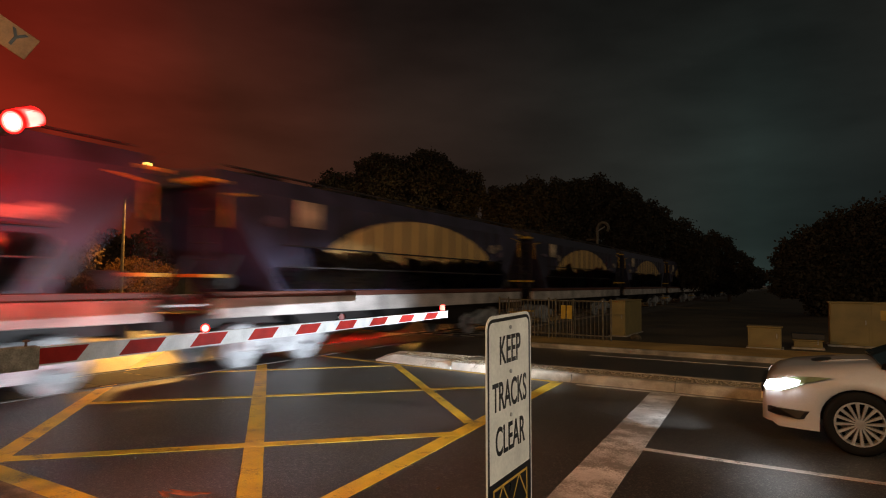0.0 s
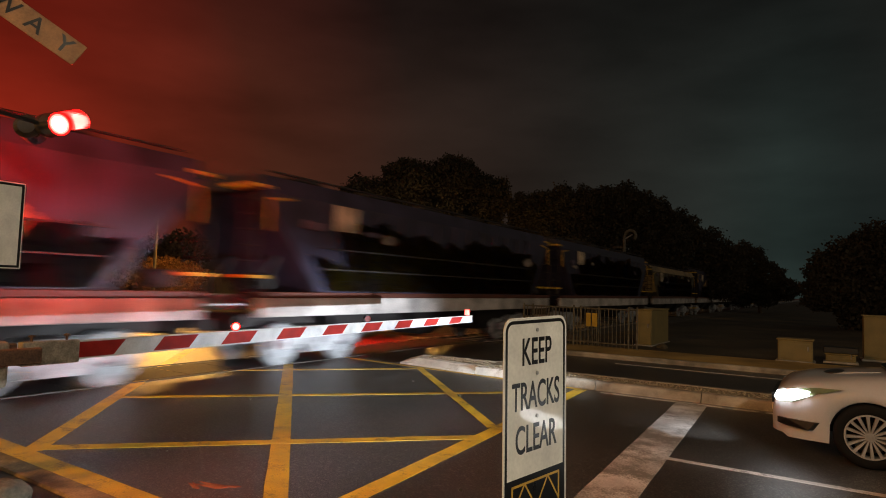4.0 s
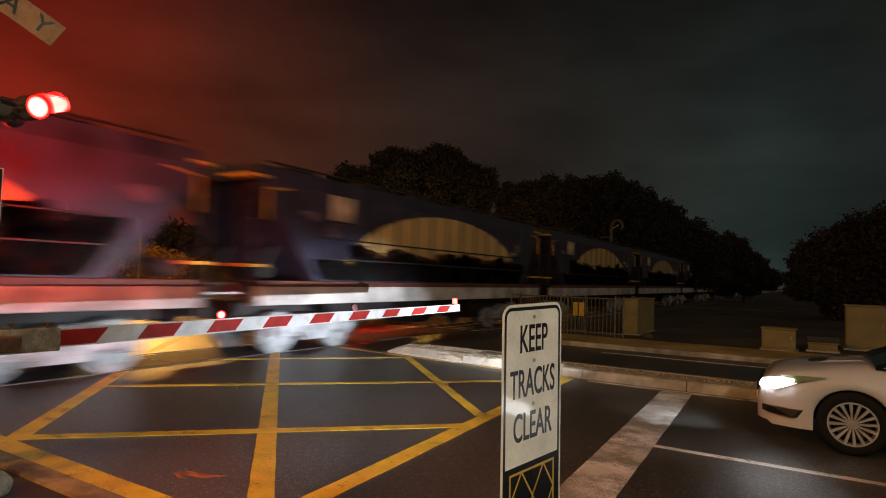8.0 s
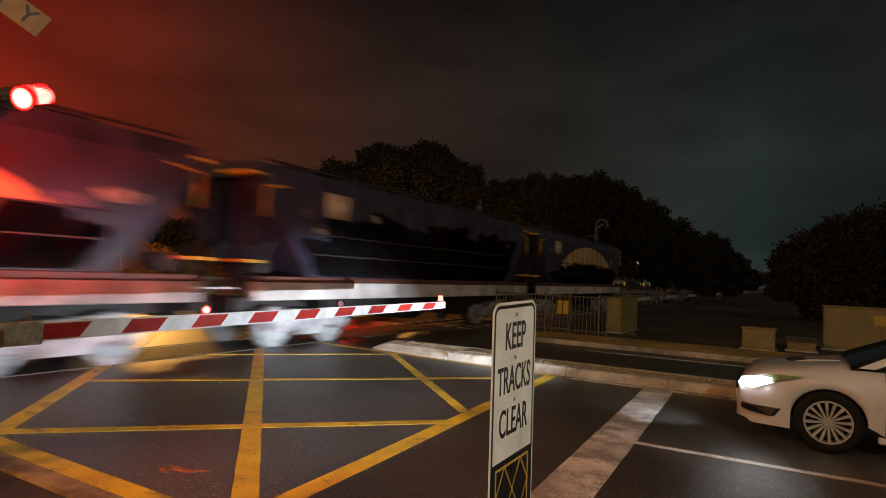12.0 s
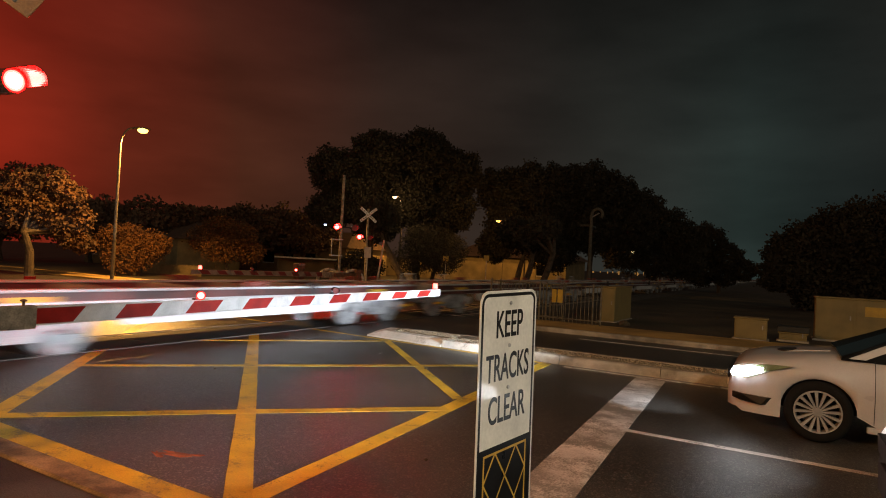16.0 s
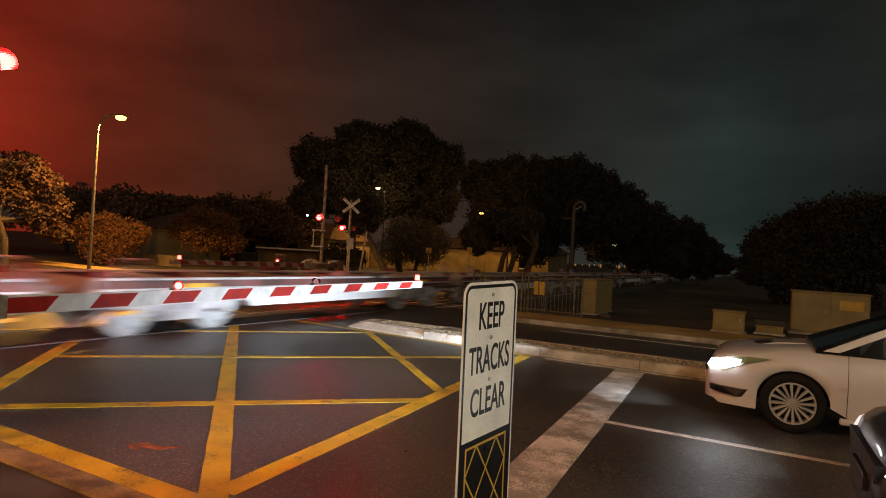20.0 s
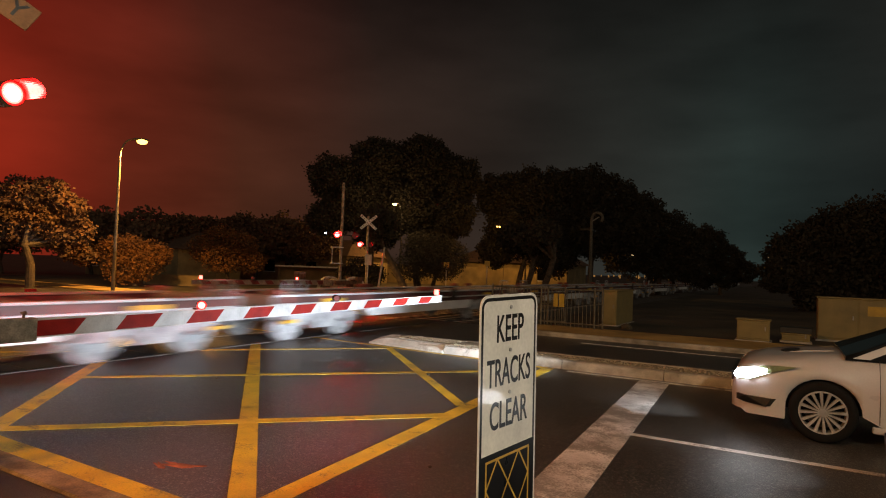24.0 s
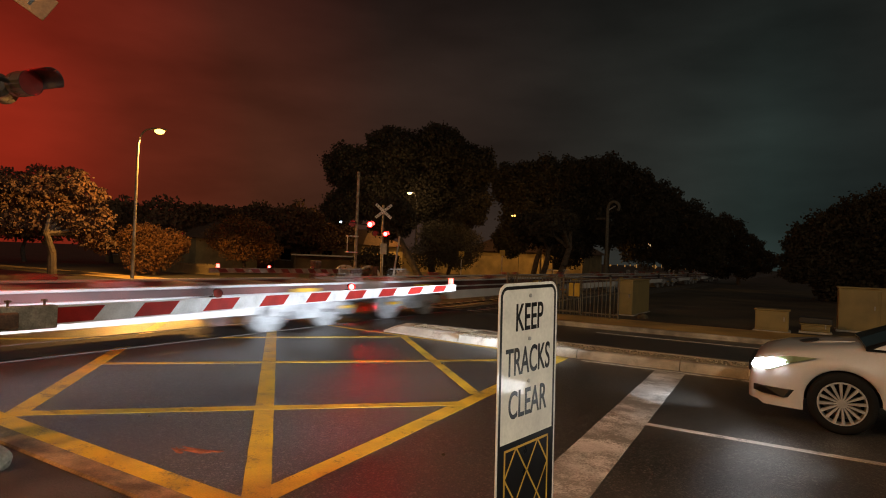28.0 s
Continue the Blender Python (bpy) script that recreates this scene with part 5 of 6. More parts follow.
        loft(bm, [[(x + 0.42, s * y, z) for x, y, z in ring] for ring in ([(1.55, 0.84, 0.97), (1.66, 0.84, 0.97), (1.66, 0.84, 1.03), (1.55, 0.84, 1.03)], [(1.50, 0.92, 0.96), (1.66, 0.92, 0.95), (1.68, 0.92, 1.09), (1.52, 0.92, 1.07)], [(1.54, 1.03, 0.98), (1.67, 1.03, 0.97), (1.68, 1.03, 1.08), (1.56, 1.03, 1.07)])])
        part("mirror", bm, paint, c)
        for x in (2.42, 3.3):
            bm = B()
            box(bm, x - 0.1, x + 0.08, s * (W - 0.01) - 0.01, s * (W - 0.01) + 0.03, 0.80, 0.83, 0.008)
            part("door_handle", bm, M["chrome"], c)
        # headlamp unit: lit projector, clear cover swept back round the corner
        bm = B()
        pts = [(0.035, 0.60, 0.60), (0.07, 0.70, 0.58), (0.20, 0.795, 0.60), (0.42, 0.842, 0.70), (0.66, 0.855, 0.78), (0.45, 0.815, 0.775), (0.20, 0.73, 0.745), (0.075, 0.62, 0.70)]
        prj = [bm.verts.new((x, s * (y + 0.035), z)) for x, y, z in pts]
        inn = [bm.verts.new((x + 0.06, s * (y - 0.06), z)) for x, y, z in pts]
        bm.faces.new(prj)
        n = len(pts)
        for i in range(n):
            bm.faces.new((prj[i], prj[(i + 1) % n], inn[(i + 1) % n], inn[i]))
        bmesh.ops.recalc_face_normals(bm, faces=list(bm.faces))
        hl = part("headlight", bm, M["head_glass"], c, "swept clear headlight with a bright lit lamp")
        bm = B()
        pts = [(0.03, 0.61, 0.615), (0.065, 0.70, 0.595), (0.19, 0.79, 0.612), (0.34, 0.832, 0.672), (0.36, 0.820, 0.725), (0.26, 0.775, 0.733), (0.16, 0.72, 0.715), (0.07, 0.63, 0.69)]
        a = [bm.verts.new((x - 0.012, s * (y + 0.048), z)) for x, y, z in pts]
        b = [bm.verts.new((x + 0.02, s * (y + 0.02), z)) for x, y, z in pts]
        bm.faces.new(a)
        n = len(pts)
        for i in range(n):
            bm.faces.new((a[i], a[(i + 1) % n], b[(i + 1) % n], b[i]))
        bmesh.ops.recalc_face_normals(bm, faces=list(bm.faces))
        part("lamp", bm, M["head_on" if s < 0 else "head_dim"], hl)
        bm = B()
        pts = [(0.07, 0.715, 0.41), (0.16, 0.792, 0.408), (0.43, 0.865, 0.405), (0.37, 0.852, 0.315), (0.16, 0.786, 0.33), (0.07, 0.71, 0.345)]
        a = [bm.verts.new((x - 0.014, s * (y + 0.030), z)) for x, y, z in pts]
        b = [bm.verts.new((x + 0.04, s * (y - 0.02), z)) for x, y, z in pts]
        bm.faces.new(a)
        n = len(pts)
        for i in range(n):
            bm.faces.new((a[i], a[(i + 1) % n], b[(i + 1) % n], b[i]))
        bmesh.ops.recalc_face_normals(bm, faces=list(bm.faces))
        part("bumper_vent", bm, M["car_trim"], c, "black lower bumper intake")
        for x in (0.90, 3.58):
            car_wheel(c, x, s * (W - 0.105), s)
        for x in (0.90, 3.58):
            bm = B()
            n = 18
            pr = [(x + 0.37 * math.cos(math.pi * i / n), 0.325 + 0.365 * math.sin(math.pi * i / n)) for i in range(n + 1)]
            prism(bm, pr, "y", s * 0.55, s * 0.80)
            part("wheel_arch_liner", bm, M["tyre"], c)
    bm = B()
    prism(bm, [(-0.56, 0.64), (0.56, 0.64), (0.5, 0.52), (-0.5, 0.52)], "x", -0.012, 0.05)
    part("grille", bm, M["car_trim"], c)
    bm = B()
    box(bm, -0.03, 0.0, -0.26, 0.26, 0.40, 0.50, 0.004)
    part("number_plate", bm, M["white" if scoop else "car_trim"], c)
    if scoop:
        bm = B()
        loft(bm, [[(0.52, -0.22, 0.835), (0.52, 0.22, 0.835), (0.55, 0.20, 0.868), (0.55, -0.20, 0.868)], [(0.75, -0.25, 0.86), (0.75, 0.25, 0.86), (0.75, 0.19, 0.912), (0.75, -0.19, 0.912)], [(1.04, -0.2, 0.89), (1.04, 0.2, 0.89), (1.04, 0.16, 0.932), (1.04, -0.16, 0.932)]])
        sc = part("bonnet_scoop", bm, paint, c, "raised bonnet air scoop")
        bm = B()
        loft(bm, [[(0.60 + 0.10 * math.sin(a), 0.18 * math.cos(a), 0.880 + dz + 0.10 * math.sin(a) * 0.19) for a in [2 * math.pi * i / 20 for i in range(20)]] for dz in (-0.02, 0.012)])
        part("intake", bm, M["car_trim"], sc)
    return c


white_car = car(-0.48, 8.43, M["car_white"], "white station wagon with bonnet scoop waiting behind the stop line", True)
grey_car = car(0.70, 4.79, M["car_grey"], "dark grey car with lit headlights waiting in the kerb lane", False)


# ---- the roadside sign ----
def keep_clear_sign():
    s = thing("road_sign", "tall cream sign with black border and lettering on a roadside post", "sign", pose(-1.045, 2.30, 0.0, 0, 0, 0))
    Wd, H, top = 0.45, 1.22, 1.625
    def rounded(w, h, r, n=6):
        out = []
        for cx, cz, a0 in ((w / 2 - r, h / 2 - r, 0), (-w / 2 + r, h / 2 - r, 90), (-w / 2 + r, -h / 2 + r, 180), (w / 2 - r, -h / 2 + r, 270)):
            out += [(cx + r * math.cos(math.radians(a0 + 90 * k / n)), cz + r * math.sin(math.radians(a0 + 90 * k / n))) for k in range(n + 1)]
        return out
    def ringed(bm, w, h, r, wid, x0, x1, dz):
        a, b = rounded(w, h, r), rounded(w - 2 * wid, h - 2 * wid, max(0.01, r - wid))
        n = len(a)
        vs = [[bm.verts.new((x, p[0], p[1] + dz)) for p in o] for x in (x0, x1) for o in (a, b)]
        for p, q in ((0, 2), (2, 3), (3, 1), (1, 0)):
            for i in range(n):
                bm.faces.new((vs[p][i], vs[p][(i + 1) % n], vs[q][(i + 1) % n], vs[q][i]))
        bmesh.ops.recalc_face_normals(bm, faces=list(bm.faces))
        return bm
    zc = top - H / 2
    bm = B()
    prism(bm, [(y, z + zc) for y, z in rounded(Wd, H, 0.055)], "x", 0.033, 0.036)
    face = part("face", bm, M["sign_face"], s, "cream reflective sheet")
    part("border", ringed(B(), Wd - 0.024, H - 0.024, 0.045, 0.014, 0.0362, 0.0368, zc), M["sign_ink"], face)
    for k, (word, z) in enumerate((("KEEP", top - 0.150), ("TRACKS", top - 0.332), ("CLEAR", top - 0.510))):
        o = put_text(word, 0.165, pose(0.0368, 0, z, 90, 0, 90), M["sign_ink"], face, bold=0.0018)
        o.scale = (0.60 if word != "TRACKS" else 0.56, 0.98, 1)
    # black panel with the yellow box hatch
    z1, z0, hw = top - 0.655, top - H + 0.045, Wd / 2 - 0.030
    bm = B()
    box(bm, 0.0364, 0.0372, -hw - 0.012, hw + 0.012, z0, z1)
    pan = part("hatch_panel", bm, M["sign_ink"], face, "black panel with a yellow box pattern")
    bm = B()
    a0, a1, b0, b1 = -hw + 0.03, hw - 0.03, z0 + 0.03, z1 - 0.03
    t = 0.005
    for p, q in (((a0, b0), (a1, b0)), ((a0, b1), (a1, b1)), ((a0, b0), (a0, b1)), ((a1, b0), (a1, b1))):
        box(bm, 0.0372, 0.0378, min(p[0], q[0]) - t, max(p[0], q[0]) + t, min(p[1], q[1]) - t, max(p[1], q[1]) + t)
    wdt, hgt = a1 - a0, b1 - b0
    for f in (-0.75, -0.25, 0.25, 0.75, -1.25, 1.25):
        for sg in (-1, 1):
            pts = []
            for k in range(41):
                u = k / 40
                y, z = a0 + wdt * u, b0 + hgt * (0.5 + f) + sg * (u - 0.5) * hgt * 1.0
                if b0 <= z <= b1:
                    pts.append((y, z))
            if len(pts) > 1:
                (ya, za), (yb, zb) = pts[0], pts[-1]
                d = Vector((yb - ya, zb - za)).normalized()
                nx, nz = -d.y * t * 0.8, d.x * t * 0.8
                hb = B()
                e = 0.0001 * len(pan.children)
                prism(hb, [(ya + nx, za + nz), (yb + nx, zb + nz), (yb - nx, zb - nz), (ya - nx, za - nz)], "x", 0.0371, 0.0374 + e)
                part("hatch_line", hb, M["sign_yellow"], pan)
    part("hatch_frame", bm, M["sign_yellow"], pan, "thin yellow rectangle")
    for z in (top - 0.055, top - 0.238, top - 0.418, top - H + 0.08):
        bm = B()
        rod(bm, (0.036, 0, z), (0.042, 0, z), 0.008, seg=10)
        part("bolt", bm, M["galv"], face)
    bm = B()
    rod(bm, (0, 0, -0.25), (0, 0, top - 0.03), 0.030, seg=14)
    part("post", bm, M["galv"], s, "galvanised post")
    return s


sign = keep_clear_sign()
bm = B()
bmesh.ops.create_icosphere(bm, subdivisions=3, radius=0.17)
for v in bm.verts:
    v.co *= 1 + 0.22 * noise.noise(v.co * 7) + 0.10 * noise.noise(v.co * 22)
    v.co.z *= 0.75
rock = solid("rock", bm, M["rock"], "rough brown rock on the roadside", "rock", smooth=True)
rock.matrix_basis = pose(-5.12, 1.97, 0.08)
rock = copy_thing(rock, pose(-4.15, 18.9, 0.10, 0, 0, 70))
tagged(rock, "pale rock on the verge beside the cabinet", "rock")


M["orange_chalk"] = material("faded_orange_survey_paint", (0.34, 0.10, 0.03), 0.7, var=0.45, scale=9, bump=0.2)
for x, y, L, W, turn in ((-4.36, 3.22, 0.34, 0.10, 12), (-4.46, 3.13, 0.22, 0.05, -18), (-4.20, 3.30, 0.16, 0.05, 30)):
    bm = B()
    prism(bm, [(-L / 2, -W / 2), (L * 0.3, -W * 0.6), (L / 2, 0), (L * 0.35, W * 0.45), (-L / 2, W * 0.3), (-L * 0.2, 0)], "z", 0.0, 0.0012)
    o = part("survey_mark", bm, M["orange_chalk"], road, "faded orange survey mark")
    o.matrix_basis = pose(x, y, 0, 0, 0, turn)
for k, (x, y) in enumerate(((-5.56, 3.58), (-7.1, 5.9), (-4.9, 8.2), (-6.3, 8.9), (-2.6, 4.4))):
    bm = B()
    bmesh.ops.create_icosphere(bm, subdivisions=1, radius=0.014 + 0.006 * (k % 3))
    for v in bm.verts:
        v.co.z = v.co.z * 0.6 + 0.008
    o = solid("stone_chip", bm, M["rock"], "small stone chip lying on the road", "stone", "", "stone chips on the road")
    o.matrix_basis = pose(x, y, 0, 0, 0, 40 * k)


# ---- beyond the road: fence, cabinets, poles ----
def fence(x0, x1, y, z=0.10, h=1.15):
    f = thing("pedestrian_fence", "galvanised tubular pedestrian fence beside the footpath", "fence", pose(x0, y, z))
    L = x1 - x0
    n = int(L / 0.115)
    for k in range(n + 1):
        bm = B()
        big = k % 14 == 0 or k == n
        rod(bm, (L * k / n, 0, 0), (L * k / n, 0, h + (0.06 if big else -0.02)), 0.03 if big else 0.010, seg=8)
        part("post" if big else "bar", bm, M["fence_steel"], f)
    for zz in (0.12, h - 0.02):
        bm = B()
        rod(bm, (0, 0, zz), (L, 0, zz), 0.02, seg=8)
        part("rail", bm, M["fence_steel"], f)
    return f


fence(-8.1, -4.55, 17.50)
fence(-8.1, -5.9, 18.2, 0.07)


def cabinet(x, y, w, d, h, z, label, two=False, tag=False, turn=0):
    c = thing("trackside_cabinet", label, "cabinet", pose(x, y, z, 0, 0, turn))
    bm = B()
    box(bm, 0, w, 0, d, 0, h, 0.02, 2)
    part("body", bm, M["cabinet"], c)
    bm = B()
    box(bm, -0.03, w + 0.03, -0.03, d + 0.03, h, h + 0.04, 0.012)
    part("cap", bm, M["cabinet"], c)
    n = 2 if two else 1
    for k in range(n):
        bm = B()
        box(bm, w * k / n + 0.03, w * (k + 1) / n - 0.03, -0.018, -0.002, 0.06, h - 0.05, 0.006)
        dr = part("door", bm, M["cabinet"], c)
        bm = B()
        box(bm, w * (k + 1) / n - 0.12, w * (k + 1) / n - 0.09, -0.045, -0.018, h * 0.5, h * 0.5 + 0.12, 0.006)
        part("handle", bm, M["galv"], dr)
    if tag:
        bm = B()
        box(bm, w * 0.62, w * 0.92, -0.024, -0.019, h * 0.62, h * 0.85)
        part("label", bm, M["cab_label"], c, "yellow warning label")
    bm = B()
    box(bm, -0.05, w + 0.05, -0.05, d + 0.05, -0.15, 0.0, 0.01)
    part("plinth", bm, M["concrete"], c)
    return c


cabinet(0.90, 20.0, 1.88, 0.7, 1.16, 0.12, "large beige two-door trackside cabinet with yellow label", True, True)
cabinet(-1.03, 17.85, 0.78, 0.5, 0.52, 0.12, "small beige equipment cabinet on the verge")
cabinet(-5.08, 19.43, 0.48, 2.4, 1.08, 0.10, "tall beige equipment cabinet behind the pedestrian fence")
c = cabinet(0.02, 18.6, 0.66, 0.35, 0.17, 0.12, "low black-topped box on the verge")
bm = B()
box(bm, -0.05, 0.71, -0.05, 0.40, 0.214, 0.37, 0.012)
part("lid", bm, M["black"], c, "black lid")
bm = B()
box(bm, -6.04, -5.90, 17.45, 17.47, 0.69, 1.09)
solid("fence_notice", bm, M["cab_label"], "small yellow notice on the pedestrian fence", "sign")
bm = B()
box(bm, -5.86, -5.70, 17.45, 17.47, 0.69, 1.09)
solid("fence_notice", bm, M["cab_label"], "small yellow notice on the pedestrian fence", "sign")


def street_lamp(x, y, h, reach, aim, lens, label, r=0.085, paint="pole_dark", bulb=1.0):
    s = thing("street_lamp", label, "street lamp", pose(x, y, 0, 0, 0, aim))
    bm = B()
    rod(bm, (0, 0, -0.1), (0, 0, h - 0.9), r, r * 0.65, seg=12)
    part("pole", bm, M[paint], s)
    pts = [(0, 0, h - 0.9)] + [(reach * (1 - math.cos(a)) * 0.75, 0, h - 0.9 + 0.95 * math.sin(a)) for a in [math.pi / 2 * k / 8 for k in range(1, 9)]] + [(reach, 0, h + 0.08)]
    part("outreach", tube(B(), pts, r * 0.47), M[paint], s)
    bm = B()
    loft(bm, [[(reach - 0.1 + u, 0.05 * math.cos(a), h + 0.09 + 0.04 * math.sin(a)) if k == 0 else (reach - 0.1 + u, 0.15 * math.cos(a) * f, h + 0.09 + 0.07 * math.sin(a) * f) for a in [2 * math.pi * i / 12 for i in range(12)]] for k, (u, f) in enumerate(((0, 0.5), (0.2, 1.0), (0.5, 1.0), (0.72, 0.4)))])
    head = part("lantern", bm, M[paint], s)
    bm = B()
    bmesh.ops.create_uvsphere(bm, u_segments=14, v_segments=8, radius=1)
    for v in bm.verts:
        v.co = Vector((reach + 0.28 + v.co.x * 0.30 * bulb, v.co.y * 0.22 * bulb, h + 0.01 + v.co.z * 0.19 * bulb))
    part("lens", bm, lens, head, "glowing lens")
    return s


street_lamp(-27.25, 16.7, 7.25, 0.62, 52, M["sodium_glow"], "tall street lamp with curved outreach and glowing sodium lantern", bulb=0.8, paint="pole_pale")
street_lamp(5.8, -2.0, 6.2, 0.6, 160, M["pale_glow"], "street lamp behind the footpath")
street_lamp(-8.0, -7.6, 7.6, 0.6, 52, M["sodium_glow"], "sodium street lamp behind the footpath")
street_lamp(7.85, 23.2, 5.2, 0.6, 160, M["sodium_glow"], "street lamp beyond the far footpath")
street_lamp(-18.3, 41.4, 5.0, 0.4, 250, M["sodium_glow"], "distant street lamp among the trees", 0.018, "black", 0.6)
street_lamp(-25.1, 37.5, 6.4, 0.4, 250, M["pale_glow"], "distant street lamp among the trees", 0.018, "black", 0.6)
street_lamp(-33.6, 50.4, 6.1, 0.4, 60, M["sodium_glow"], "street lamp in front of the garden wall")
street_lamp(-21.2, 53.1, 6.1, 0.4, 60, M["sodium_glow"], "street lamp in front of the garden wall")
street_lamp(-12.3, 60.0, 3.7, 0.4, 250, M["pale_glow"], "distant lamp along the railway")


def utility_pole(x, y, h):
    s = thing("utility_pole", "tall weathered pole with crossarm and round fitting beside the railway", "pole", pose(x, y, 0))
    bm = B()
    rod(bm, (0, 0, -0.2), (0, 0, h), 0.16, 0.11, seg=12)
    part("pole", bm, M["pole_dark"], s)
    bm = B()
    box(bm, -0.9, 0.1, -0.06, 0.06, h - 0.9, h - 0.75, 0.01)
    part("crossarm", bm, M["bark"], s)
    bm = B()
    rings = []
    for k in range(11):
        a = math.radians(200 - 24 * k)
        row = []
        for j in range(10):
            b = math.tau * j / 10
            d = 0.42 + 0.11 * math.cos(b)
            row.append(bm.verts.new((0.45 + d * math.cos(a), 0.11 * math.sin(b), h + 0.05 + d * math.sin(a))))
        rings.append(row)
    for p, q in zip(rings, rings[1:]):
        for j in range(10):
            bm.faces.new((p[j], p[(j + 1) % 10], q[(j + 1) % 10], q[j]))
    bm.faces.new(rings[0])
    bm.faces.new(rings[-1][::-1])
    bmesh.ops.recalc_face_normals(bm, faces=list(bm.faces))
    part("hood", bm, M["pole_dark"], s, "curved dull metal hood")
    bm = B()
    rod(bm, (0, 0, h - 0.2), (0.6, 0, h + 0.15), 0.05, seg=8)
    part("bracket", bm, M["galv"], s)


utility_pole(-13.0, 46.0, 6.0)


# small things round the far signals
M["pale_led"] = glow("pale_blue_indicator", (0.55, 0.70, 1.0), 5.0)


def far_bits():
    s = thing("indicator_lamp", "small pale blue indicator light on the far crossing mast", "lamp", pose(-14.6, 17.75, 2.9, 0, 0, -42))
    part("bracket", rod(B(), (0.05, 0, 0), (0.09, -0.62, 0), 0.015), M["black"], s)
    part("lens", box(B(), 0.08, 0.11, -0.66, -0.58, -0.03, 0.03, 0.008), M["pale_led"], s)
    s = thing("relay_case", "rusty red relay case on a steel post beyond the track", "cabinet", pose(-14.9, 15.9, 0))
    part("post", rod(B(), (0, 0, -0.1), (0, 0, 1.0), 0.06), M["rust"], s)
    part("case", box(B(), -0.14, 0.14, -0.16, 0.16, 0.75, 1.42, 0.02), M["rust"], s)
    s = thing("marker_post", "leaning white marker post beyond the track", "post", pose(-16.9, 23.3, -0.1, 0, 7, 20))
    part("post", rod(B(), (0, 0, 0), (0, 0, 2.75), 0.045), M["post_white"], s)
    s = thing("track_plate", "small white plate on a grey post beyond the track", "sign", pose(-17.0, 22.7, 0, 0, 0, -42))
    part("post", rod(B(), (0, 0, -0.1), (0, 0, 2.1), 0.03), M["galv"], s)
    part("plate", box(B(), 0.03, 0.04, -0.16, 0.16, 1.75, 2.25, 0.004), M["post_white"], s)
    for x, y, h in ((-21.6, 38.5, 2.2), (-19.0, 40.0, 2.4)):
        s = thing("road_sign", "small distant sign on a thin post", "sign", pose(x, y, 0, 0, 0, -60))
        part("post", rod(B(), (0, 0, -0.1), (0, 0, h), 0.03), M["galv"], s)
        part("plate", box(B(), 0.03, 0.04, -0.2, 0.2, h - 0.4, h, 0.004), M["cab_label"], s)
    s = thing("gate_machine", "grimy gate machine with curved counterweight arms beyond the track", "machine", pose(-14.75, 18.3, 0, 0, 0, -42))
    part("case", box(B(), -0.3, 0.3, -0.45, 0.15, -0.1, 0.95, 0.03), M["rust"], s)
    for y in (-0.62, 0.32):
        pts = [(0.0, y + 0.42 * math.cos(a), 0.78 + 0.45 * math.sin(a)) for a in [math.radians(-30 + 24 * k) for k in range(10)]]
        part("counterweight_arm", tube(B(), pts, 0.06), M["galv"], s)
    # open carport beside the house
    s = thing("carport", "open carport with a pale flat roof beside the house", "carport", pose(-36.0, 35.6, -0.09, 0, 0, 42))
    part("roof", box(B(), 0, 6.4, 0, 3.0, 1.48, 1.60, 0.02), M["post_white"], s)
    for x in (0.2, 6.2):
        part("post", rod(B(), (x, 2.6, 0), (x, 2.6, 1.50), 0.06), M["wall_far"], s)
    part("back_wall", box(B(), 0.1, 6.3, 2.8, 2.95, 0, 1.48), M["wall_far"], s)
    s = thing("mast_platform", "ladder steps and bracket of the tall crossing mast", "bracket", pose(-14.6, 17.75, 0, 0, 0, -42))
    for z in (2.35, 1.75):
        part("step", box(B(), 0.06, 0.5, -0.42, 0.02, z, z + 0.04, 0.006), M["galv"], s)
    part("hoop", tube(B(), [(0.06, -0.4, 2.37), (0.5, -0.4, 2.37), (0.5, -0.4, 1.77), (0.06, -0.4, 1.77)], 0.018), M["galv"], s)
    s = thing("reflector_board", "small red reflector board beside the road beyond the track", "sign", pose(-15.2, 7.28, 0))
    part("post", rod(B(), (0, 0, -0.1), (0, 0, 0.9), 0.03), M["galv"], s)
    part("board", box(B(), 0.03, 0.045, -0.13, 0.13, 0.74, 0.90, 0.004), M["boom_red"], s)


far_bits()


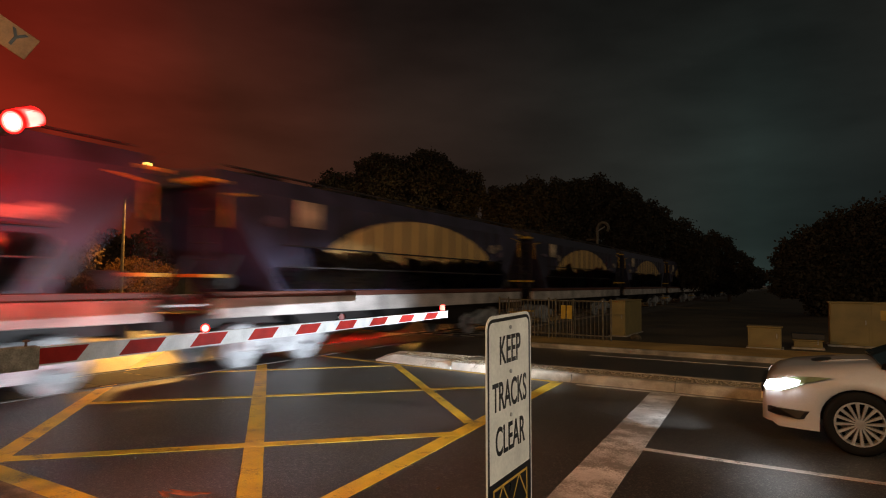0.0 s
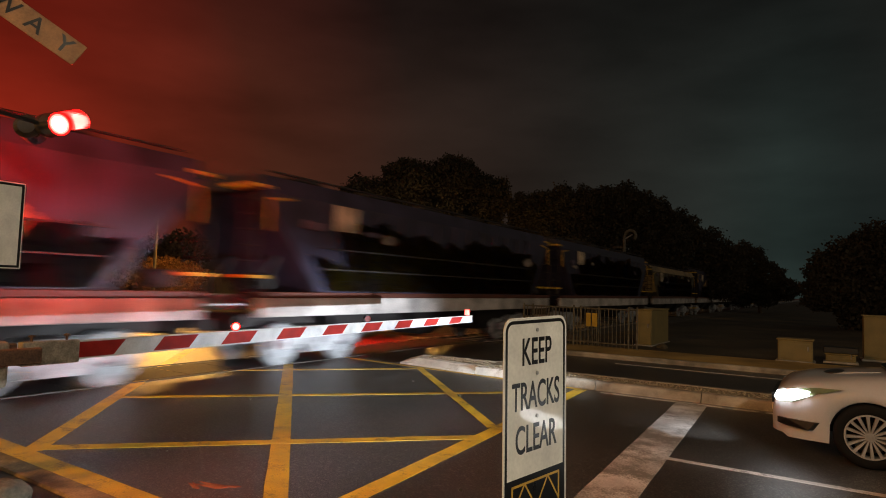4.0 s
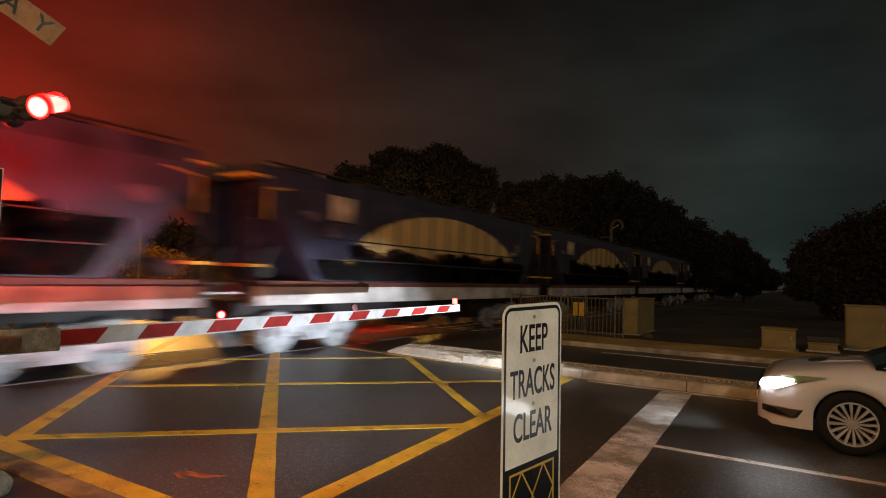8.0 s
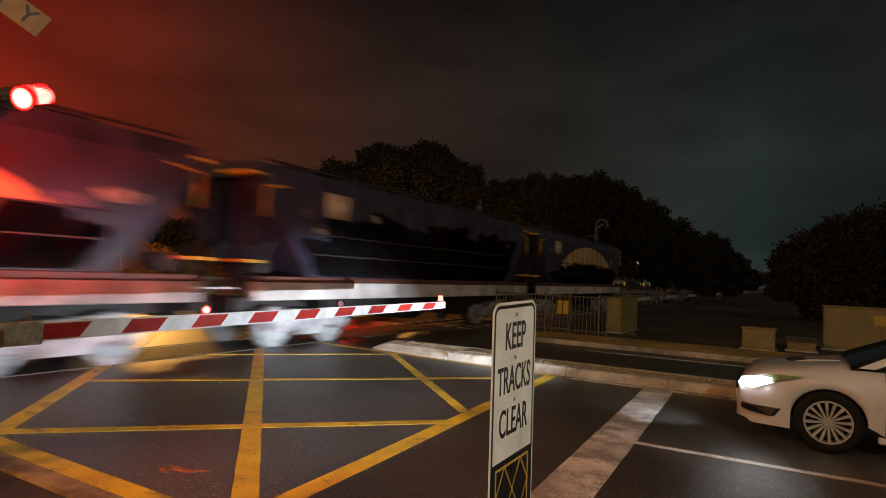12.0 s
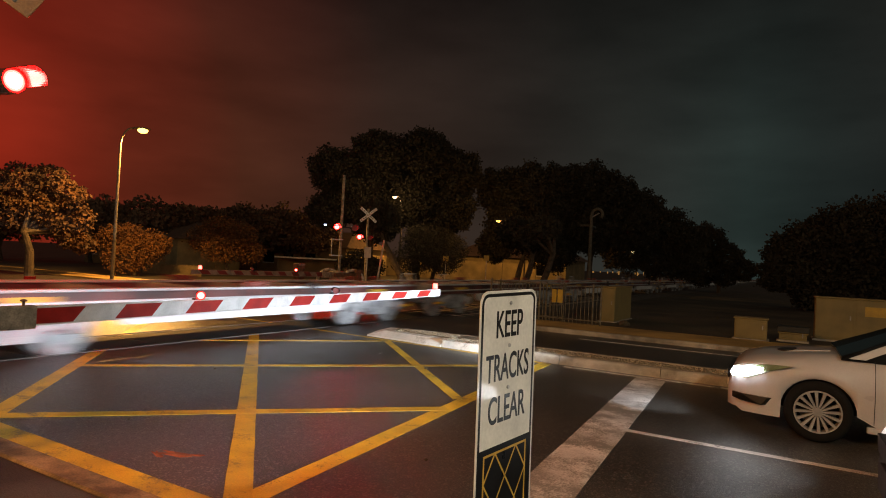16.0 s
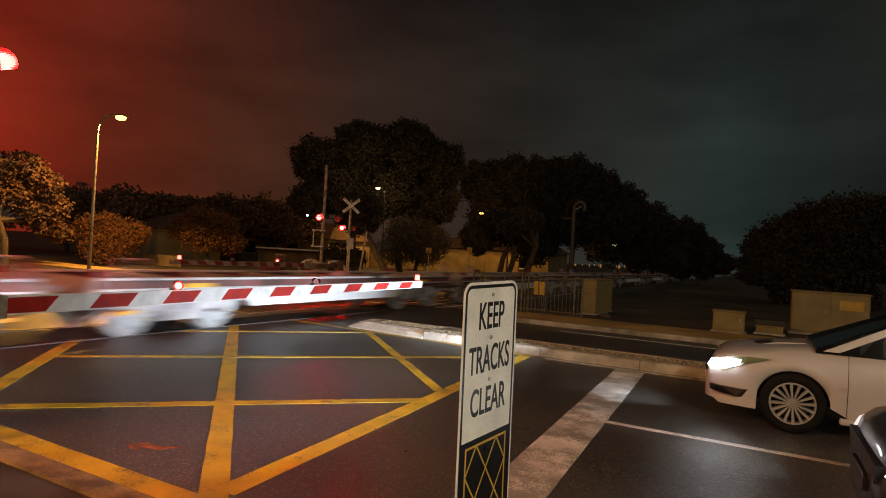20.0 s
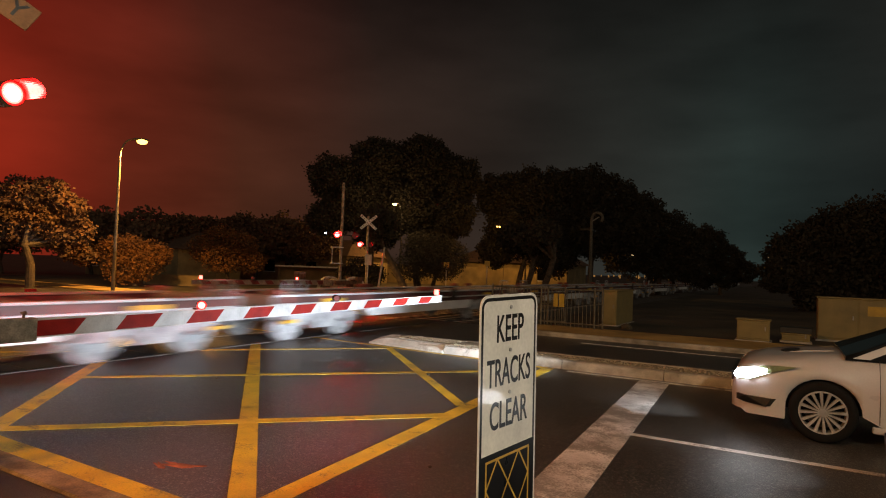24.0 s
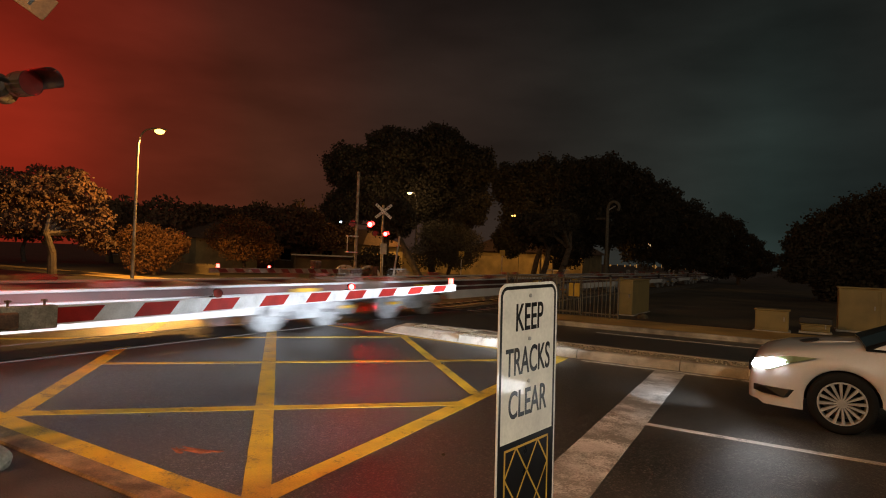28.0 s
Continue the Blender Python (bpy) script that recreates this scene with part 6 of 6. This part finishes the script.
# ---- trees and houses ----
def leaf_mesh(lobes, count, size, seed, mat):
    rng = np.random.default_rng(seed)
    vs, fs = [], []
    for (cx, cy, cz), (rx, ry, rz), share in lobes:
        n = int(count * share)
        d = rng.normal(size=(n, 3))
        d /= np.linalg.norm(d, axis=1)[:, None]
        rad = rng.uniform(0.25, 1.0, n) ** 0.45 * (1 + 0.04 * rng.exponential(1.0, n))
        rough = 1 + 0.16 * np.sin(d[:, 0] * 7 + cx) * np.sin(d[:, 2] * 6 + cz) + rng.uniform(-0.05, 0.07, n)
        p = d * (rad * rough)[:, None] * (rx, ry, rz) + (cx, cy, cz)
        u = rng.normal(size=(n, 3))
        u /= np.linalg.norm(u, axis=1)[:, None]
        w = np.cross(u, rng.normal(size=(n, 3)))
        w /= np.linalg.norm(w, axis=1)[:, None]
        s = size * rng.uniform(0.6, 1.3, n)[:, None]
        quad = np.stack([p - u * s * 0.7, p + w * s * 0.45, p + u * s * 0.7, p - w * s * 0.45], 1)
        base = len(vs) * 4 if not vs else sum(len(v) for v in vs)
        vs.append(quad.reshape(-1, 3))
        fs.append(np.arange(n * 4).reshape(-1, 4) + base)
    me = bpy.data.meshes.new("crown")
    me.from_pydata(np.concatenate(vs).tolist(), [], np.concatenate(fs).tolist())
    me.materials.append(mat)
    return me


def tree(x, y, trunk, lobes, count, size, seed, label, mat, lean=(0, 0)):
    """lobes: (dx, dy, z), (rx, ry, rz), share."""
    t = thing("tree", label, "tree", pose(x, y, -0.09))
    rng = random.Random(seed)
    bm = B()
    p = Vector((0, 0, -0.2))
    top = Vector((lean[0], lean[1], trunk))
    mid = top * 0.55 + Vector((rng.uniform(-0.2, 0.2), rng.uniform(-0.2, 0.2), 0))
    r = 0.045 * trunk + 0.12
    rod(bm, p, mid, r, r * 0.8, seg=10)
    rod(bm, mid, top, r * 0.8, r * 0.6, seg=10)
    part("trunk", bm, M["bark"], t)
    for (c, rad, sh) in lobes[:8]:
        bm = B()
        tip = Vector(c)
        k = top.lerp(tip, 0.5) + Vector((rng.uniform(-0.4, 0.4), rng.uniform(-0.4, 0.4), 0.2))
        rod(bm, top - Vector((0, 0, 0.2)), k, r * 0.5, r * 0.3, seg=7)
        rod(bm, k, tip, r * 0.3, r * 0.1, seg=7)
        part("limb", bm, M["bark"], t)
    cr = new("crown", leaf_mesh(lobes, count, size, seed, mat))
    cr.parent = t
    return t


def spread(n, wx, wy, z0, z1, r, seed):
    rng = random.Random(seed)
    out = []
    for k in range(n):
        a = 2 * math.pi * k / n + rng.uniform(-0.3, 0.3)
        q = rng.uniform(0.35, 0.95)
        zz = rng.uniform(z0, z1) - (z1 - z0) * 0.35 * q
        rr = r * rng.uniform(0.75, 1.15)
        out.append(((math.cos(a) * wx * q, math.sin(a) * wy * q, zz), (rr * 1.15, rr * 1.15, rr * 0.85), 1 / n))
    return out


# azimuth helper: a point seen from the crossing corner at that many degrees to the left of the track, d metres away
def polar(az, d):
    return -math.sin(radians(az)) * d, math.cos(radians(az)) * d


def placed(az, d, trunk, wide, z0, z1, r, n, count, size, seed, label, mat="leaf", lean=(0, 0)):
    x, y = polar(az, d)
    return tree(x, y, trunk, spread(n, wide, wide, z0, z1, r, seed), count, size, seed, label, M[mat], lean)


DARK = "large dark spreading tree beside the railway at night"


def grove(x, y, trunk, lobes, count, size, seed, label, mat="leaf", lean=(0, 0)):
    ls = [(c, (r * 1.05, r * 1.05, r * 0.95), r * r) for c, r in lobes]
    tot = sum(s for *_, s in ls)
    return tree(x, y, trunk, [(c, r, s / tot) for c, r, s in ls], count, size, seed, label, M[mat], lean)


grove(-29.6, 40.0, 4.0, [((-2.7, -1.9, 8.9), 1.9), ((0.1, 0.3, 10.3), 2.2), ((-1.3, -0.8, 6.9), 2.3), ((-3.0, -2.2, 5.6), 1.5), ((0.3, 0.4, 5.0), 1.9)], 54600, 0.17, 11, DARK)
grove(-26.4, 42.4, 4.2, [((0.1, 0.0, 10.5), 2.4), ((2.5, 1.4, 9.3), 2.0), ((-1.0, -0.7, 7.2), 2.5), ((2.0, 1.1, 6.2), 2.1), ((1.0, 0.6, 3.8), 1.6)], 54600, 0.17, 12, DARK, lean=(-1.0, 0))
grove(-20.2, 48.6, 3.4, [((-1.6, -0.5, 8.4), 2.0), ((0.8, 0.5, 8.8), 2.1), ((-0.5, 0.0, 5.8), 2.2), ((-1.8, -0.6, 3.5), 1.5)], 38675, 0.17, 13, DARK, lean=(0.9, 0))
grove(-14.2, 50.8, 3.6, [((-2.9, -0.8, 8.9), 2.0), ((-0.6, -0.1, 8.9), 2.2), ((1.6, 0.5, 8.1), 2.1), ((-3.3, -1.0, 6.1), 2.5), ((-0.1, 0.0, 5.6), 2.5), ((2.6, 0.7, 5.6), 2.2), ((-3.2, -1.0, 3.4), 2.0)], 59150, 0.17, 14, DARK)
grove(-10.2, 58.9, 3.0, [((-2.0, -0.3, 7.5), 2.4), ((0.3, 0.1, 5.9), 2.3), ((2.2, 0.4, 4.8), 1.9), ((-2.9, -0.5, 4.0), 2.3), ((0.0, 0.0, 3.2), 1.9), ((2.4, 0.4, 3.0), 1.7)], 45500, 0.17, 15, DARK)
grove(-6.1, 74.6, 2.4, [((-1.6, -0.1, 5.4), 2.4), ((0.7, 0.1, 3.9), 1.8), ((2.4, 0.2, 2.7), 1.3), ((-1.9, -0.2, 2.7), 2.1), ((0.4, 0.0, 2.1), 1.4)], 31850, 0.17, 16, DARK)
grove(1.3, 43.8, 1.8, [((-1.5, 0.1, 2.1), 1.1), ((-0.5, 0.1, 3.2), 1.7), ((1.0, 0.1, 3.8), 2.2), ((0.7, 0.1, 1.8), 1.9)], 36400, 0.17, 17, DARK)
grove(5.0, 43.4, 2.0, [((-1.0, 0.1, 4.2), 2.6), ((0.8, 0.0, 4.2), 2.9), ((-0.8, 0.1, 1.5), 2.1), ((3.5, -0.5, 4.6), 2.6)], 43225, 0.17, 18, DARK)
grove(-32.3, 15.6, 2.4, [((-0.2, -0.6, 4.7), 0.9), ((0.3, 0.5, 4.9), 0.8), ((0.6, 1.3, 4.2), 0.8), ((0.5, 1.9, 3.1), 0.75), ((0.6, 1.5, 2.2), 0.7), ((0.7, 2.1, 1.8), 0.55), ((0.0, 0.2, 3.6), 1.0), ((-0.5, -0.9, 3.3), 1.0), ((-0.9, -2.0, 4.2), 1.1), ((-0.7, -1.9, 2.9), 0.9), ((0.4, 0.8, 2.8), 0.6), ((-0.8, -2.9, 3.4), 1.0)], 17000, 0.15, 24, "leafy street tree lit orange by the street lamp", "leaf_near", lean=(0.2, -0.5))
placed(22.0, 44, 2.8, 1.6, 3.6, 4.6, 1.2, 6, 7000, 0.2, 20, "slender dark tree with a leaning trunk", lean=(0.8, 0))
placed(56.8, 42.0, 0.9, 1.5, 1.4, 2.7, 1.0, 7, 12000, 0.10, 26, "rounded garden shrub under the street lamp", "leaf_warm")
for x, y, h, lean, seed in ((-20.5, 32.0, 2.9, (-1.45, -0.95), 51), (-13.4, 35.6, 2.8, (0.95, 0.35), 52)):
    tree(x, y, h, spread(6, 1.4, 1.4, h + 0.9, h + 1.8, 0.9, seed) if seed == 52 else [((lean[0] * 1.3, lean[1] * 1.3, h + 1.6), (1.2, 1.2, 1.0), 1.0)], 5000, 0.14, seed, "small dark tree with a leaning pale trunk", M["leaf"], lean)
placed(30.7, 47.0, 1.6, 2.2, 2.4, 4.4, 1.3, 9, 20000, 0.10, 41, "scrubby tree in front of the lit garden wall", "leaf", lean=(0.7, 0))
placed(37.5, 46.0, 0.8, 1.4, 1.0, 2.2, 0.9, 6, 6000, 0.14, 43, "low dark shrub in front of the garden wall", "leaf")
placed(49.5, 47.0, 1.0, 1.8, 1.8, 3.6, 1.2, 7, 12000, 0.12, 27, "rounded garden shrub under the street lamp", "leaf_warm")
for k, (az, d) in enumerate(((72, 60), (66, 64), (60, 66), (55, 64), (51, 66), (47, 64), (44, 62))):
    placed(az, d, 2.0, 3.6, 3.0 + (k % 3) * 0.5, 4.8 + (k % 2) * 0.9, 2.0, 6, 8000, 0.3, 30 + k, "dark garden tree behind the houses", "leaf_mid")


def house(x0, x1, y, h, label, depth=7.0, seed=1):
    hs = thing("house", label, "house", pose(x0, y, -0.09))
    L = x1 - x0
    bm = B()
    box(bm, 0, L, 0, depth, 0, h)
    wall = part("wall", bm, M["wall_far"], hs)
    bm = B()
    loft(bm, [[(-0.5, -0.5, h), (L + 0.5, -0.5, h), (L + 0.5, depth + 0.5, h), (-0.5, depth + 0.5, h)], [(1.8, depth / 2 - 0.1, h + 1.7), (L - 1.8, depth / 2 - 0.1, h + 1.7), (L - 1.8, depth / 2 + 0.1, h + 1.7), (1.8, depth / 2 + 0.1, h + 1.7)]])
    part("roof", bm, M["roof_far"], hs)
    rng = random.Random(seed)
    x = 1.0
    while x < L - 2:
        bm = B()
        w = rng.uniform(0.9, 1.6)
        box(bm, x, x + w, -0.03, 0.02, 0.9, 2.0)
        win = part("window", bm, M["car_glass"], hs)
        bm = B()
        box(bm, x - 0.08, x + w + 0.08, -0.10, 0.0, 0.80, 0.88)
        part("sill", bm, M["white"], win)
        x += w + rng.uniform(1.2, 2.2)
    return hs


house(-52, -37, 46.0, 2.7, "low rendered house with tiled roof lit by street lamps", seed=1)
house(-34, -20, 62.0, 2.7, "low rendered house behind the trees", seed=2)
house(-60, -46, 34.0, 2.7, "low dark house behind garden shrubs", seed=3)
bm = B()
box(bm, -52, -21.5, 57.0, 57.2, -0.1, 2.0)
solid("garden_wall", bm, M["wall_far"], "long rendered garden wall lit yellow by street lamps", "wall")
bm = B()
for k in range(70):
    x, y = -38.8 + k * 0.075, 26 + k * 0.01
    box(bm, x, x + 0.045, y, y + 0.03, -0.1, 0.62 + 0.05 * math.sin(k * 1.7))
solid("picket_fence", bm, M["wall_far"], "pale picket fence in front of the shrubs", "fence", "stuff")
rng = random.Random(8)
for k in range(30):
    az = rng.uniform(8, 23)
    x, y = polar(az, 110 + rng.uniform(-6, 6))
    bm = B()
    w, h = rng.uniform(0.08, 0.32), rng.uniform(0.1, 0.5)
    box(bm, x, x + w, y, y + 0.1, 0.9 + h, 1.15 + h + rng.uniform(0.0, 0.4))
    solid("far_window", bm, M["window_glow"], "small warm lit window of a distant house", "window", "structure", "far windows")


# ---- what moves ----
PATH_END = 28.0


def motions():
    for w, y0 in MOVING:
        walk(w, [(0.0, pose(TRACK_X, y0, 0.012)), (PATH_END, pose(TRACK_X, y0 - V * PATH_END, 0.012))])
    # the white car rolls the last hand's width up to the queue
    walk(white_car, [(0.0, pose(-0.30, 8.43, 0)), (0.25, pose(-0.39, 8.43, 0)), (0.5, pose(-0.45, 8.43, 0)), (1.0, pose(-0.48, 8.43, 0)), (PATH_END, pose(-0.48, 8.43, 0))])
    # the sign swings in the train's wind
    walk(sign, [(t, pose(-1.045 + 0.91 * d, 2.30 + 0.41 * d, 0, 1.5, 0, turn)) for t, turn, d in SWAY])
    # alternating lamps: each disc turns its lit side out for half of the 1.36 s cycle
    for disc, phase in FLASH:
        rows = []
        turned = phase == 0
        def key(t, deg):
            rows.append((t, Matrix.Rotation(radians(deg), 4, "Z")))
        t, step = 0.24, 0.52
        state = 180 if turned else 0
        key(0.0, state)
        while t < PATH_END - 0.1:
            key(t - 1 / 30, state)
            key(t, state + 60)
            key(t + 1 / 30, state + 120)
            key(t + 2 / 30, state + 180)
            state += 180
            t += step
            step = 1.36 - step
        key(PATH_END, state)
        walk(disc, rows)


SWAY = [(0.0, -0.4, 0.008), (0.5, -3.0, 0.007), (1.0, -8.1, 0.006), (2.0, -11.3, 0.05), (2.5, -11.3, 0.039), (4.5, -12.3, 0.027), (5.0, -10.6, 0.029), (5.5, -10.1, 0.03), (6.0, -10.1, 0.032), (6.5, -0.7, 0.02), (7.0, -4.2, 0.03), (7.5, 0.3, 0.048), (8.0, -10.0, 0.053), (8.5, -3.2, 0.053), (9.0, -6.3, 0.046), (9.5, -3.7, 0.05), (10.0, 0.3, 0.06), (10.5, -0.2, 0.059), (11.0, -1.2, 0.046), (11.5, -1.2, 0.039), (12.0, -0.7, 0.029), (12.5, -0.2, 0.046), (14.5, -9.5, 0.026), (15.0, -10.0, 0.021), (15.5, -9.5, 0.026), (16.0, -9.0, 0.035), (16.5, -10.0, 0.045), (17.0, -9.0, 0.041), (17.5, -9.5, 0.042), (18.0, -9.5, 0.035), (18.5, -9.5, 0.033), (19.0, -10.0, 0.039), (19.5, -4.2, 0.048), (20.0, -6.9, 0.047), (20.5, -8.5, 0.047), (22.5, -9.0, 0.051), (23.0, -9.0, 0.043), (23.5, -9.5, 0.035), (24.0, -9.5, 0.029), (24.5, -9.5, 0.023), (25.0, -9.5, 0.024), (25.5, -9.5, 0.024), (26.0, -9.5, 0.036), (26.5, -10.0, 0.029), (27.0, -9.5, 0.037), (27.5, -10.1, 0.043), (28.0, -10.1, 0.057)]
motions()
